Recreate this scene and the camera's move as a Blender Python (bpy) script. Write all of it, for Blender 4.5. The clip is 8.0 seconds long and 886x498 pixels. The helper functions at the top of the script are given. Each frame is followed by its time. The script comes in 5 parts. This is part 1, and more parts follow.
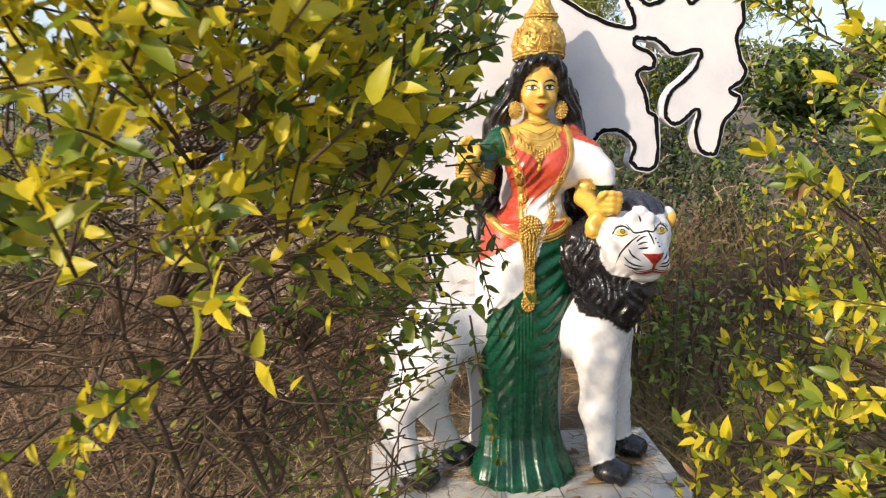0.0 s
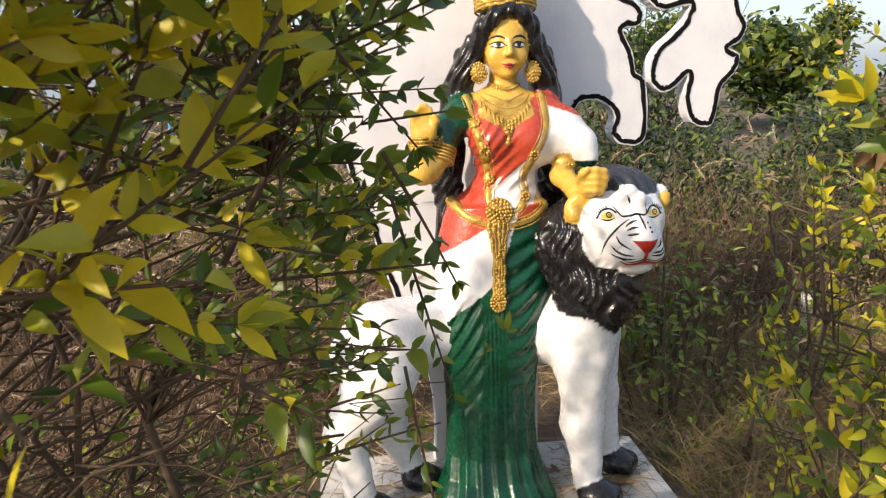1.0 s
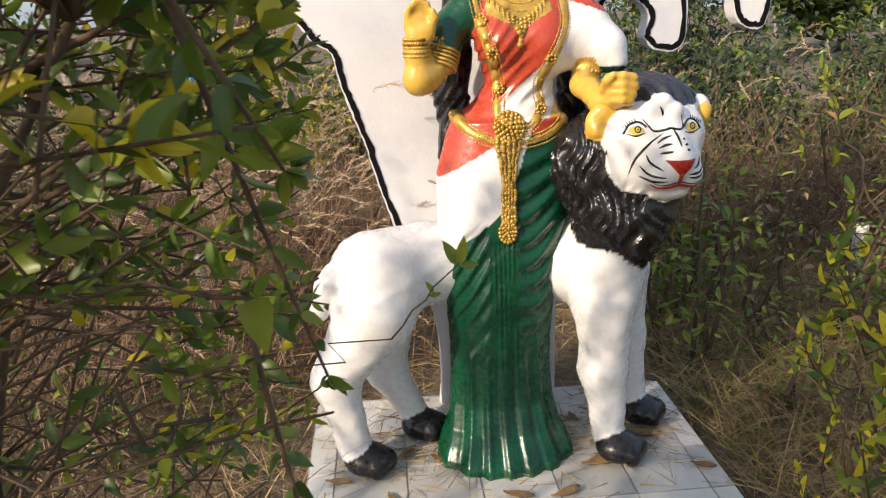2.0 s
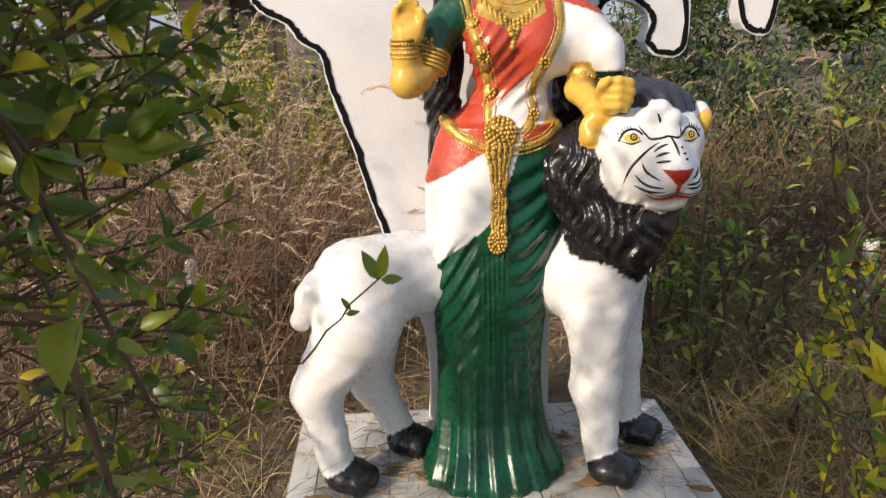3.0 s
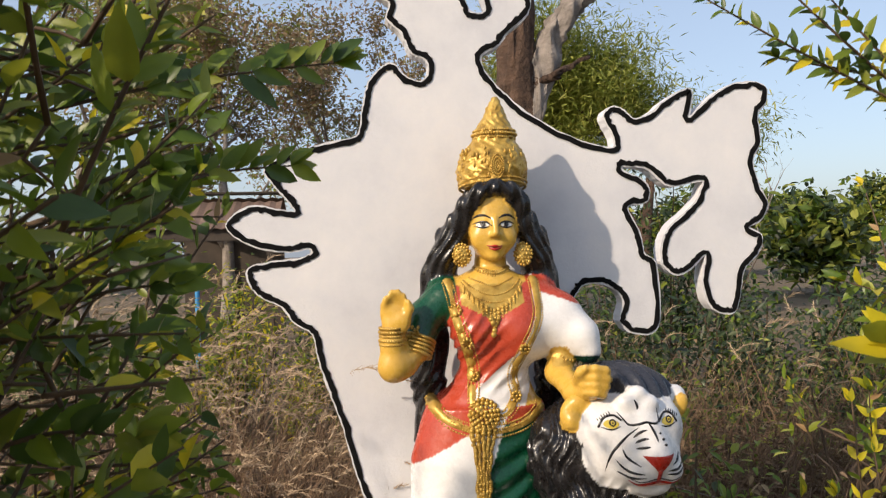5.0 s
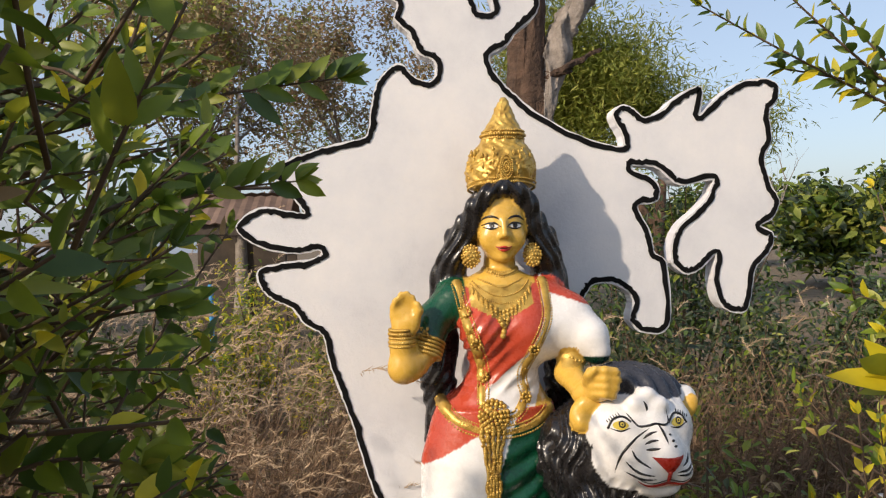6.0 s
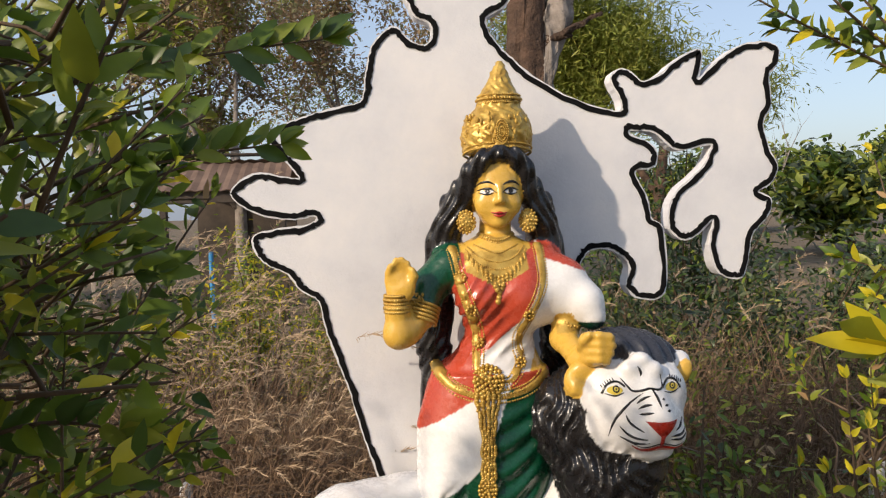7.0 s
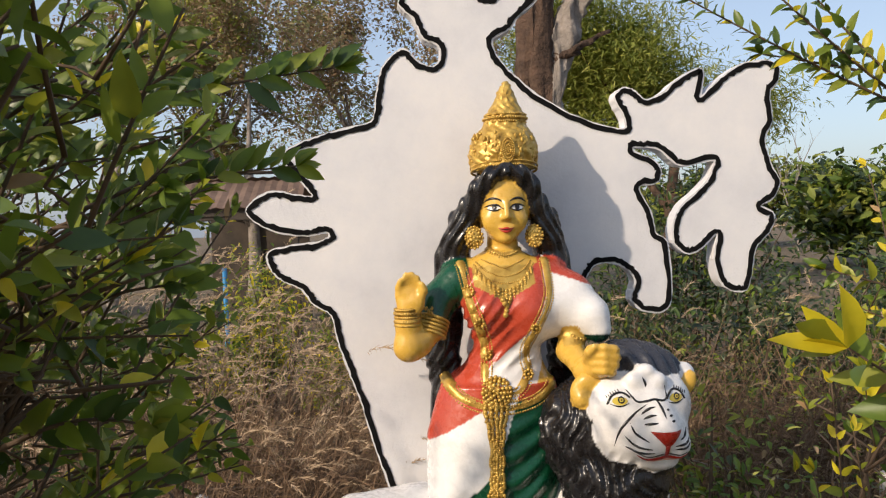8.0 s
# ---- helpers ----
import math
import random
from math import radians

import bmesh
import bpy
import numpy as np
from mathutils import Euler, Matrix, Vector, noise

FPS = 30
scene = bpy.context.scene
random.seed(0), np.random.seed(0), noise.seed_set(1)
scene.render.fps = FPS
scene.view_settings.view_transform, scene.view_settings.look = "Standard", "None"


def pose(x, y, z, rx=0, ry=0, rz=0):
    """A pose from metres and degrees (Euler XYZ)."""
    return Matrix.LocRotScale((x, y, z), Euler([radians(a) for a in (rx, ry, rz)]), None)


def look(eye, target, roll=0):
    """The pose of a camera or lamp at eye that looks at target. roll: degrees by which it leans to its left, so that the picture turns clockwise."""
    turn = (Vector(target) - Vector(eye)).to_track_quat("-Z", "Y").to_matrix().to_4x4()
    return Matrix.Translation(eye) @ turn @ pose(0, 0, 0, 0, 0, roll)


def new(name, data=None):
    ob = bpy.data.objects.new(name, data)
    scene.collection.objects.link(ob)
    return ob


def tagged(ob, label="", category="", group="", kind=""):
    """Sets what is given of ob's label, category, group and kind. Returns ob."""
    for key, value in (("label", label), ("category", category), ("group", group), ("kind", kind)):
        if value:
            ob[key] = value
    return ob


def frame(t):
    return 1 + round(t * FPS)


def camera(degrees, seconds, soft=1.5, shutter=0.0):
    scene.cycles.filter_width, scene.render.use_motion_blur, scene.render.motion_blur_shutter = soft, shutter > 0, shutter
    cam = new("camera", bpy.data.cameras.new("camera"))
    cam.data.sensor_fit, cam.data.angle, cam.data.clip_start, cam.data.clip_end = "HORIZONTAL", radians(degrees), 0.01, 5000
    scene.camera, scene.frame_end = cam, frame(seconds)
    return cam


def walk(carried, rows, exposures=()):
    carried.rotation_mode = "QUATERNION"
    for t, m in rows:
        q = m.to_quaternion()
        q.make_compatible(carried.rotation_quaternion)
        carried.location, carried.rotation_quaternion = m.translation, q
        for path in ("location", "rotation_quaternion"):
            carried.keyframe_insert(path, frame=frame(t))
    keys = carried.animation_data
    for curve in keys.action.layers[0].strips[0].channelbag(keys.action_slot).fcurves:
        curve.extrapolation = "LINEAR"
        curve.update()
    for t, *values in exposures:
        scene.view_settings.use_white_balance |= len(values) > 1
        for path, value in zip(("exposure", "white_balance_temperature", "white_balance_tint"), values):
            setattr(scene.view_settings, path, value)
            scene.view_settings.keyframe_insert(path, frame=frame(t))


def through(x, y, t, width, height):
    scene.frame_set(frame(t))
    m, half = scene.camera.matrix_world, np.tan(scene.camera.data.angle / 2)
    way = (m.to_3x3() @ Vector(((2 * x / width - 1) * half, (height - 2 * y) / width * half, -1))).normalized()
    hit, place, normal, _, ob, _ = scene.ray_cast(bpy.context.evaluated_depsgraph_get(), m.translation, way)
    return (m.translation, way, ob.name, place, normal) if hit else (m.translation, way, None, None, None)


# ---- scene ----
cam = camera(60.15, 8.0, soft=1.2, shutter=0.2)
# seconds, eye, yaw, pitch, roll
PATH = [
    (0.0, -0.612, 1.380, 1.513, -6.82, -11.30, 0.77),
    (0.5, -0.553, 1.603, 1.472, -8.82, -11.84, 0.47),
    (1.0, -0.514, 1.801, 1.450, -9.33, -12.64, 1.50),
    (1.5, -0.456, 1.944, 1.406, -8.02, -15.29, 1.96),
    (1.7, -0.430, 1.998, 1.384, -7.59, -16.52, 2.06),
    (2.8, -0.320, 2.140, 1.315, -5.60, -18.17, 1.52),
    (3.0, -0.322, 2.133, 1.331, -5.86, -16.88, 1.28),
    (3.5, -0.317, 2.092, 1.376, -5.98, -13.14, 1.19),
    (4.0, -0.316, 2.076, 1.409, -6.02, -8.83, 0.92),
    (4.5, -0.306, 2.089, 1.453, -6.22, -4.12, 1.03),
    (5.0, -0.301, 2.080, 1.488, -6.26, -0.31, 1.17),
    (5.2, -0.300, 2.079, 1.505, -6.13, 0.25, 1.33),
    (6.5, -0.284, 2.075, 1.514, -5.08, -2.36, 1.37),
    (7.0, -0.276, 2.082, 1.510, -5.25, -3.40, 1.52),
    (7.5, -0.272, 2.064, 1.505, -4.74, -3.21, 1.49),
    (8.0, -0.272, 2.025, 1.510, -4.36, -2.17, 1.85),
]
walk(cam, [(t, pose(x, y, z, 90 + pitch, roll, yaw)) for t, x, y, z, yaw, pitch, roll in PATH],
     exposures=[(0.0, 0.34), (1.5, 0.30), (3.0, 0.13), (4.5, -0.05), (8.0, -0.12)])

# ---- daylight ----
SUN_FROM = Vector((-1.42, -1.0, 0.92)).normalized()
world = bpy.data.worlds.new("sky")
scene.world = world
world.use_nodes = True
wn = world.node_tree.nodes
sky = wn.new("ShaderNodeTexSky")
sky.sky_type, sky.sun_disc = "NISHITA", False
sky.sun_elevation = math.asin(SUN_FROM.z)
sky.sun_rotation = math.atan2(SUN_FROM.x, SUN_FROM.y)
sky.air_density, sky.dust_density, sky.ozone_density = 1.0, 2.2, 1.3
wn["Background"].inputs["Strength"].default_value = 0.23
haze = wn.new("ShaderNodeMix")
haze.data_type = "RGBA"
haze.inputs["Factor"].default_value = 0.55
haze.inputs["B"].default_value = (2.35, 2.65, 3.3, 1)
world.node_tree.links.new(sky.outputs["Color"], haze.inputs["A"])
world.node_tree.links.new(haze.outputs["Result"], wn["Background"].inputs["Color"])
sun_data = bpy.data.lights.new("sun", "SUN")
sun_data.energy, sun_data.angle, sun_data.color = 4.6, radians(1.0), (1.0, 0.83, 0.65)
sun = new("sun", sun_data)
sun.matrix_world = look(SUN_FROM * 30, (0, 0, 0))

# ---- materials ----
def nodes_of(name):
    m = bpy.data.materials.new(name)
    m.use_nodes = True
    return m, m.node_tree.nodes, m.node_tree.links, m.node_tree.nodes["Principled BSDF"]


def noise_node(n, l, scale, detail=4.0, rough=0.6, coord="Object"):
    tc = n.new("ShaderNodeTexCoord")
    t = n.new("ShaderNodeTexNoise")
    t.inputs["Scale"].default_value, t.inputs["Detail"].default_value, t.inputs["Roughness"].default_value = scale, detail, rough
    l.new(tc.outputs[coord], t.inputs["Vector"])
    return t


def ramp(n, l, src, stops):
    r = n.new("ShaderNodeValToRGB")
    el = r.color_ramp.elements
    while len(el) < len(stops):
        el.new(0.5)
    for e, (p, c) in zip(el, stops):
        e.position, e.color = p, (*c, 1)
    l.new(src, r.inputs["Fac"])
    return r


def bump(n, l, b, src, strength, dist):
    k = n.new("ShaderNodeBump")
    k.inputs["Strength"].default_value, k.inputs["Distance"].default_value = strength, dist
    l.new(src, k.inputs["Height"])
    l.new(k.outputs["Normal"], b.inputs["Normal"])


def mix_color(n, l, a, b, fac, mode="MIX"):
    m = n.new("ShaderNodeMix")
    m.data_type, m.blend_type = "RGBA", mode
    for sock, v in ((m.inputs["Factor"], fac), (m.inputs["A"], a), (m.inputs["B"], b)):
        if isinstance(v, bpy.types.NodeSocket):
            l.new(v, sock)
        else:
            sock.default_value = v if isinstance(v, float) else (*v, 1)
    return m.outputs["Result"]


def mottled(name, stops, scale, rough=0.8, fine=0.0, relief=0.3, dist=0.004, spread=None, coord="Object"):
    """A surface whose colour wanders between the stops, with a finer grain and relief."""
    m, n, l, b = nodes_of(name)
    t = noise_node(n, l, scale, 6.0, 0.65, coord)
    c = ramp(n, l, t.outputs["Fac"], stops).outputs["Color"]
    if spread:
        oi = n.new("ShaderNodeObjectInfo") if spread == "object" else n.new("ShaderNodeNewGeometry")
        out = oi.outputs["Random"] if spread == "object" else oi.outputs["Random Per Island"]
        v = ramp(n, l, out, [(0.0, (0.55, 0.55, 0.55)), (1.0, (1.0, 1.0, 1.0))]).outputs["Color"]
        c = mix_color(n, l, c, v, 1.0, "MULTIPLY")
    l.new(c, b.inputs["Base Color"])
    b.inputs["Roughness"].default_value = rough
    g = noise_node(n, l, fine or scale * 9, 3.0, 0.7, coord)
    bump(n, l, b, g.outputs["Fac"], relief, dist)
    return m


def painted():
    """Glossy enamel over cast cement: the colour is painted on by region, worn and streaked a little."""
    m, n, l, b = nodes_of("enamel_paint")
    a = n.new("ShaderNodeVertexColor")
    a.layer_name = "paint"
    t = noise_node(n, l, 9.0, 6.0, 0.6)
    dirt = ramp(n, l, t.outputs["Fac"], [(0.30, (0.86, 0.83, 0.80)), (0.62, (1, 1, 1))]).outputs["Color"]
    l.new(mix_color(n, l, a.outputs["Color"], dirt, 0.75, "MULTIPLY"), b.inputs["Base Color"])
    g = noise_node(n, l, 60.0, 4.0, 0.6)
    r = ramp(n, l, g.outputs["Fac"], [(0.3, (0.16, 0.16, 0.16)), (0.7, (0.40, 0.40, 0.40))])
    l.new(r.outputs["Color"], b.inputs["Roughness"])
    bump(n, l, b, g.outputs["Fac"], 0.25, 0.004)
    return m


def leaf_mat(name, stops, gloss=0.42, through=0.35):
    m, n, l, b = nodes_of(name)
    g = n.new("ShaderNodeNewGeometry")
    o = n.new("ShaderNodeObjectInfo")
    add = n.new("ShaderNodeMath")
    add.operation = "ADD"
    l.new(g.outputs["Random Per Island"], add.inputs[0])
    l.new(o.outputs["Random"], add.inputs[1])
    fr = n.new("ShaderNodeMath")
    fr.operation = "FRACT"
    l.new(add.outputs[0], fr.inputs[0])
    c = ramp(n, l, fr.outputs[0], stops).outputs["Color"]
    t = noise_node(n, l, 45.0, 3.0)
    v = ramp(n, l, t.outputs["Fac"], [(0.3, (0.72, 0.74, 0.7)), (0.7, (1, 1, 1))]).outputs["Color"]
    c = mix_color(n, l, c, v, 0.7, "MULTIPLY")
    l.new(c, b.inputs["Base Color"])
    b.inputs["Roughness"].default_value = gloss
    tr = n.new("ShaderNodeBsdfTranslucent")
    l.new(c, tr.inputs["Color"])
    mx = n.new("ShaderNodeMixShader")
    mx.inputs["Fac"].default_value = through
    l.new(b.outputs["BSDF"], mx.inputs[1])
    l.new(tr.outputs["BSDF"], mx.inputs[2])
    l.new(mx.outputs["Shader"], n["Material Output"].inputs["Surface"])
    return m


M_ENAMEL = painted()


def gilt():
    """Gold paint over cast relief: bright on the ridges, browner and dull in the stains."""
    m, n, l, b = nodes_of("gold_paint")
    t = noise_node(n, l, 38.0, 5.0, 0.65)
    l.new(ramp(n, l, t.outputs["Fac"], [(0.28, (0.20, 0.105, 0.016)), (0.46, (0.46, 0.28, 0.05)), (0.75, (0.62, 0.43, 0.11))]).outputs["Color"], b.inputs["Base Color"])
    b.inputs["Metallic"].default_value, b.inputs["Roughness"].default_value = 0.38, 0.38
    bump(n, l, b, noise_node(n, l, 150.0, 3.0).outputs["Fac"], 0.35, 0.003)
    return m


M_GILT = gilt()
M_PANEL = mottled("white_wall_paint", [(0.28, (0.53, 0.53, 0.56)), (0.5, (0.64, 0.635, 0.65)), (0.70, (0.72, 0.70, 0.69))], 3.2, 0.75, 70.0, 0.3, 0.006)
M_BLACK = mottled("black_line_paint", [(0.3, (0.003, 0.003, 0.003)), (0.8, (0.008, 0.008, 0.009))], 30.0, 0.95)
M_BLACK.node_tree.nodes["Principled BSDF"].inputs["Specular IOR Level"].default_value = 0.15
M_TILE = mottled("glazed_floor_tile", [(0.3, (0.58, 0.56, 0.50)), (0.6, (0.72, 0.70, 0.65)), (0.8, (0.76, 0.74, 0.70))], 7.0, 0.45, 60.0, 0.1, 0.002, "object")
M_CEMENT = mottled("rough_cement", [(0.3, (0.30, 0.28, 0.25)), (0.7, (0.46, 0.44, 0.40))], 9.0, 0.9)
M_SOIL = mottled("dry_soil", [(0.3, (0.09, 0.065, 0.04)), (0.55, (0.17, 0.125, 0.075)), (0.75, (0.24, 0.18, 0.10))], 2.2, 0.95, 40.0, 0.9, 0.03)
M_STRAW = mottled("dry_straw", [(0.3, (0.30, 0.20, 0.09)), (0.6, (0.43, 0.31, 0.155)), (0.8, (0.54, 0.41, 0.23))], 2.0, 0.85, 30.0, 0.1, 0.002, "island")
M_REED = mottled("brown_reed", [(0.3, (0.14, 0.085, 0.048)), (0.6, (0.24, 0.15, 0.085)), (0.8, (0.34, 0.23, 0.135))], 1.5, 0.85, 30.0, 0.1, 0.002, "island")
M_PLUME = mottled("grass_plume", [(0.3, (0.40, 0.28, 0.17)), (0.7, (0.60, 0.46, 0.31))], 3.0, 0.9, 30.0, 0.1, 0.002, "island")
M_TWIG = mottled("grey_twig_bark", [(0.3, (0.045, 0.028, 0.016)), (0.7, (0.12, 0.078, 0.045))], 12.0, 0.9)
M_BARK = mottled("tree_bark", [(0.3, (0.022, 0.014, 0.010)), (0.5, (0.075, 0.045, 0.030)), (0.75, (0.15, 0.09, 0.06))], 7.0, 0.95, 30.0, 1.0, 0.03)
M_DEADWOOD = mottled("bleached_wood", [(0.3, (0.14, 0.12, 0.10)), (0.7, (0.32, 0.28, 0.25))], 8.0, 0.9, 30.0, 0.9, 0.02)
M_POST = mottled("whitewashed_post", [(0.3, (0.45, 0.43, 0.40)), (0.7, (0.72, 0.71, 0.68))], 9.0, 0.9)
M_ROOF = mottled("rusty_roof_sheet", [(0.3, (0.09, 0.058, 0.045)), (0.7, (0.20, 0.135, 0.105))], 3.0, 0.85)
M_DARKWOOD = mottled("dark_hut_timber", [(0.3, (0.03, 0.025, 0.02)), (0.7, (0.08, 0.06, 0.045))], 3.0, 0.9)
M_BLUE = mottled("blue_pipe", [(0.3, (0.03, 0.20, 0.45)), (0.7, (0.05, 0.28, 0.55))], 3.0, 0.6)
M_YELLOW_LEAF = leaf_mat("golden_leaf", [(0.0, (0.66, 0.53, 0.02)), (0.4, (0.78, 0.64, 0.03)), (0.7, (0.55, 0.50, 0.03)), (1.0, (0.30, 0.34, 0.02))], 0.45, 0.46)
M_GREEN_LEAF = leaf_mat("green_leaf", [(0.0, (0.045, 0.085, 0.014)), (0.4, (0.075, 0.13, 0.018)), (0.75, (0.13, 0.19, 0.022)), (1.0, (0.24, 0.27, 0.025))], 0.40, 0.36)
M_DARK_LEAF = leaf_mat("dark_hedge_leaf", [(0.0, (0.018, 0.035, 0.012)), (0.5, (0.035, 0.06, 0.02)), (1.0, (0.07, 0.09, 0.03))], 0.5, 0.25)
M_FRESH_LEAF = leaf_mat("fresh_leaf", [(0.0, (0.10, 0.17, 0.016)), (0.6, (0.19, 0.26, 0.02)), (1.0, (0.33, 0.34, 0.03))], 0.42, 0.4)
M_RUST_LEAF = leaf_mat("rusty_leaf", [(0.0, (0.24, 0.15, 0.085)), (0.5, (0.36, 0.25, 0.14)), (0.8, (0.28, 0.26, 0.12)), (1.0, (0.19, 0.20, 0.08))], 0.7, 0.3)
M_FEATHER_LEAF = leaf_mat("feathery_leaf", [(0.0, (0.17, 0.22, 0.035)), (0.5, (0.29, 0.33, 0.055)), (1.0, (0.42, 0.41, 0.09))], 0.6, 0.35)
M_DEAD_LEAF = leaf_mat("dead_leaf", [(0.0, (0.25, 0.14, 0.06)), (1.0, (0.42, 0.27, 0.13))], 0.8, 0.2)


# ---- mesh helpers ----
def mesh_object(name, bm, material, parent=None, label=""):
    me = bpy.data.meshes.new(name)
    bm.to_mesh(me)
    bm.free()
    for mm in material if isinstance(material, (list, tuple)) else (material,):
        me.materials.append(mm)
    ob = new(name, me)
    if parent:
        ob.parent = parent
    if label:
        tagged(ob, label)
    return ob


def part(name, bm, material, parent, label=""):
    return mesh_object(name, bm, material, parent, label)


def raw_mesh(name, verts, faces, smooth=False):
    me = bpy.data.meshes.new(name)
    me.from_pydata([tuple(v) for v in verts], [], [tuple(f) for f in faces])
    if smooth:
        me.polygons.foreach_set("use_smooth", [True] * len(me.polygons))
    me.update()
    return me


def raw_part(name, verts, faces, material, parent=None, label="", smooth=False):
    me = raw_mesh(name, verts, faces, smooth)
    me.materials.append(material)
    ob = new(name, me)
    if parent:
        ob.parent = parent
    if label:
        tagged(ob, label)
    return ob


def box_bm(sx, sy, sz, at=(0, 0, 0), bevel=0.0):
    bm = bmesh.new()
    bmesh.ops.create_cube(bm, size=1.0, matrix=Matrix.LocRotScale(at, None, (sx, sy, sz)))
    if bevel:
        bmesh.ops.bevel(bm, geom=bm.edges[:], offset=bevel, segments=2, affect="EDGES")
    return bm


def empty(name, at, label, category, group="", kind=""):
    e = new(name)
    e.location = at
    e.empty_display_size = 0.1
    return tagged(e, label, category, group, kind)


def tube(path, radii, sides=6, wob=0.0, rng=None):
    """Verts and faces of a tapered tube along a path of points."""
    verts, faces = [], []
    path = [Vector(p) for p in path]
    side = None
    for i, p in enumerate(path):
        d = (path[min(i + 1, len(path) - 1)] - path[max(i - 1, 0)]).normalized()
        if side is None:
            side = d.orthogonal().normalized()
        side = (side - d * side.dot(d)).normalized()
        up = d.cross(side)
        for k in range(sides):
            a = 2 * math.pi * k / sides
            r = radii[i] * (1 + (wob * rng.uniform(-1, 1) if wob else 0))
            verts.append(p + (side * math.cos(a) + up * math.sin(a)) * r)
        if i:
            for k in range(sides):
                a, b = (i - 1) * sides + k, (i - 1) * sides + (k + 1) % sides
                faces.append((a, b, b + sides, a + sides))
    faces.append(tuple(range(sides))[::-1])
    faces.append(tuple(range(len(verts) - sides, len(verts))))
    return verts, faces


class Heap:
    """Gathers many small pieces into one mesh."""

    def __init__(self):
        self.v, self.f = [], []

    def add(self, verts, faces):
        k = len(self.v)
        self.v.extend(verts)
        self.f.extend(tuple(i + k for i in f) for f in faces)

    def out(self, name, material, parent=None, label="", smooth=False):
        return raw_part(name, self.v, self.f, material, parent, label, smooth)

# ---- ground ----
def ground_height(x, y):
    rise = 0.03 * noise.noise(Vector((x * 0.9, y * 0.9, 0))) + 0.10 * noise.noise(Vector((x * 0.12, y * 0.12, 3)))
    return rise - 0.02


def build_ground():
    bm = bmesh.new()
    xs = sorted({round(s * (0.35 * k + 0.012 * k ** 2.6), 3) for k in range(0, 34) for s in (-1, 1)})
    ys = [3.0 + v for v in xs]
    grid = [[bm.verts.new((x, y, ground_height(x, y) if abs(x) < 40 and abs(y) < 45 else 0)) for x in xs] for y in ys]
    for j in range(len(ys) - 1):
        for i in range(len(xs) - 1):
            bm.faces.new((grid[j][i], grid[j][i + 1], grid[j + 1][i + 1], grid[j + 1][i])).smooth = True
    g = mesh_object("ground", bm, M_SOIL)
    tagged(g, "dry brown soil under straw and fallen leaves", "ground", kind="structure")


build_ground()


# ---- plinth, tiled top ----
PLINTH_Z, PX0, PX1, PY0, PY1, TILE = 0.12, -0.585, 0.555, 3.45, 4.36, 0.2


def build_plinth():
    p = empty("plinth", (-0.02, 3.9, 0.0), "low cement plinth topped with dusty cream floor tiles", "plinth")
    p.rotation_euler = (0, 0, radians(-2.2))
    bm = box_bm(PX1 - PX0, PY1 - PY0, PLINTH_Z + 0.10, (0, 0, (PLINTH_Z - 0.108) / 2 - 0.002), 0.008)
    part("body", bm, M_CEMENT, p)
    meshes = {}
    x0, x1, y0, y1 = PX0 + 0.02, PX1 + 0.02, PY0 - 3.9, PY1 - 3.9
    rows = [y1 - 0.03 - TILE * k for k in range(6)]
    cols = [x0 + 0.075 + TILE * k for k in range(-1, 7)]
    for yy in rows:
        for xx in cols:
            a0, a1 = max(xx, x0), min(xx + TILE, x1)
            b0, b1 = max(yy - TILE, y0), min(yy, y1)
            if a1 - a0 < 0.02 or b1 - b0 < 0.02:
                continue
            key = (round(a1 - a0, 3), round(b1 - b0, 3))
            if key not in meshes:
                b = box_bm(key[0] - 0.004, key[1] - 0.004, 0.008, (0, 0, 0), 0.0012)
                me = bpy.data.meshes.new("tile")
                b.to_mesh(me)
                b.free()
                me.materials.append(M_TILE)
                meshes[key] = me
            t = new("tile", meshes[key])
            t.parent = p
            t.location = ((a0 + a1) / 2, (b0 + b1) / 2, PLINTH_Z - 0.004)
            t.rotation_euler = (radians(random.uniform(-0.3, 0.3)), radians(random.uniform(-0.3, 0.3)), 0)
    return p


build_plinth()

# ---- map-shaped panel, cut out of a thin cement wall ----
WEST = [(-0.17, 0.10), (-0.17, 0.42), (-0.28, 0.74), (-0.32, 0.87), (-0.355, 1.0), (-0.39, 1.10), (-0.415, 1.18), (-0.43, 1.25), (-0.48, 1.285),
        (-0.515, 1.33), (-0.565, 1.355), (-0.595, 1.39), (-0.60, 1.43), (-0.54, 1.447), (-0.46, 1.455), (-0.43, 1.47), (-0.435, 1.487),
        (-0.49, 1.48), (-0.57, 1.49), (-0.63, 1.52), (-0.655, 1.55), (-0.63, 1.58), (-0.58, 1.60), (-0.52, 1.59), (-0.47, 1.585)]
NORTH_WEST = [(-0.50, 1.63), (-0.53, 1.665), (-0.55, 1.70), (-0.51, 1.73), (-0.45, 1.75), (-0.38, 1.77), (-0.31, 1.785), (-0.29, 1.81),
              (-0.28, 1.87), (-0.262, 1.94), (-0.23, 1.975), (-0.20, 1.99), (-0.17, 1.96), (-0.13, 1.94), (-0.105, 1.95), (-0.095, 1.985),
              (-0.11, 2.01), (-0.145, 2.025), (-0.16, 2.06), (-0.18, 2.09), (-0.21, 2.12), (-0.20, 2.16), (-0.24, 2.19), (-0.28, 2.21), (-0.30, 2.25),
              (-0.24, 2.30), (-0.14, 2.31), (-0.06, 2.28), (-0.02, 2.23)]
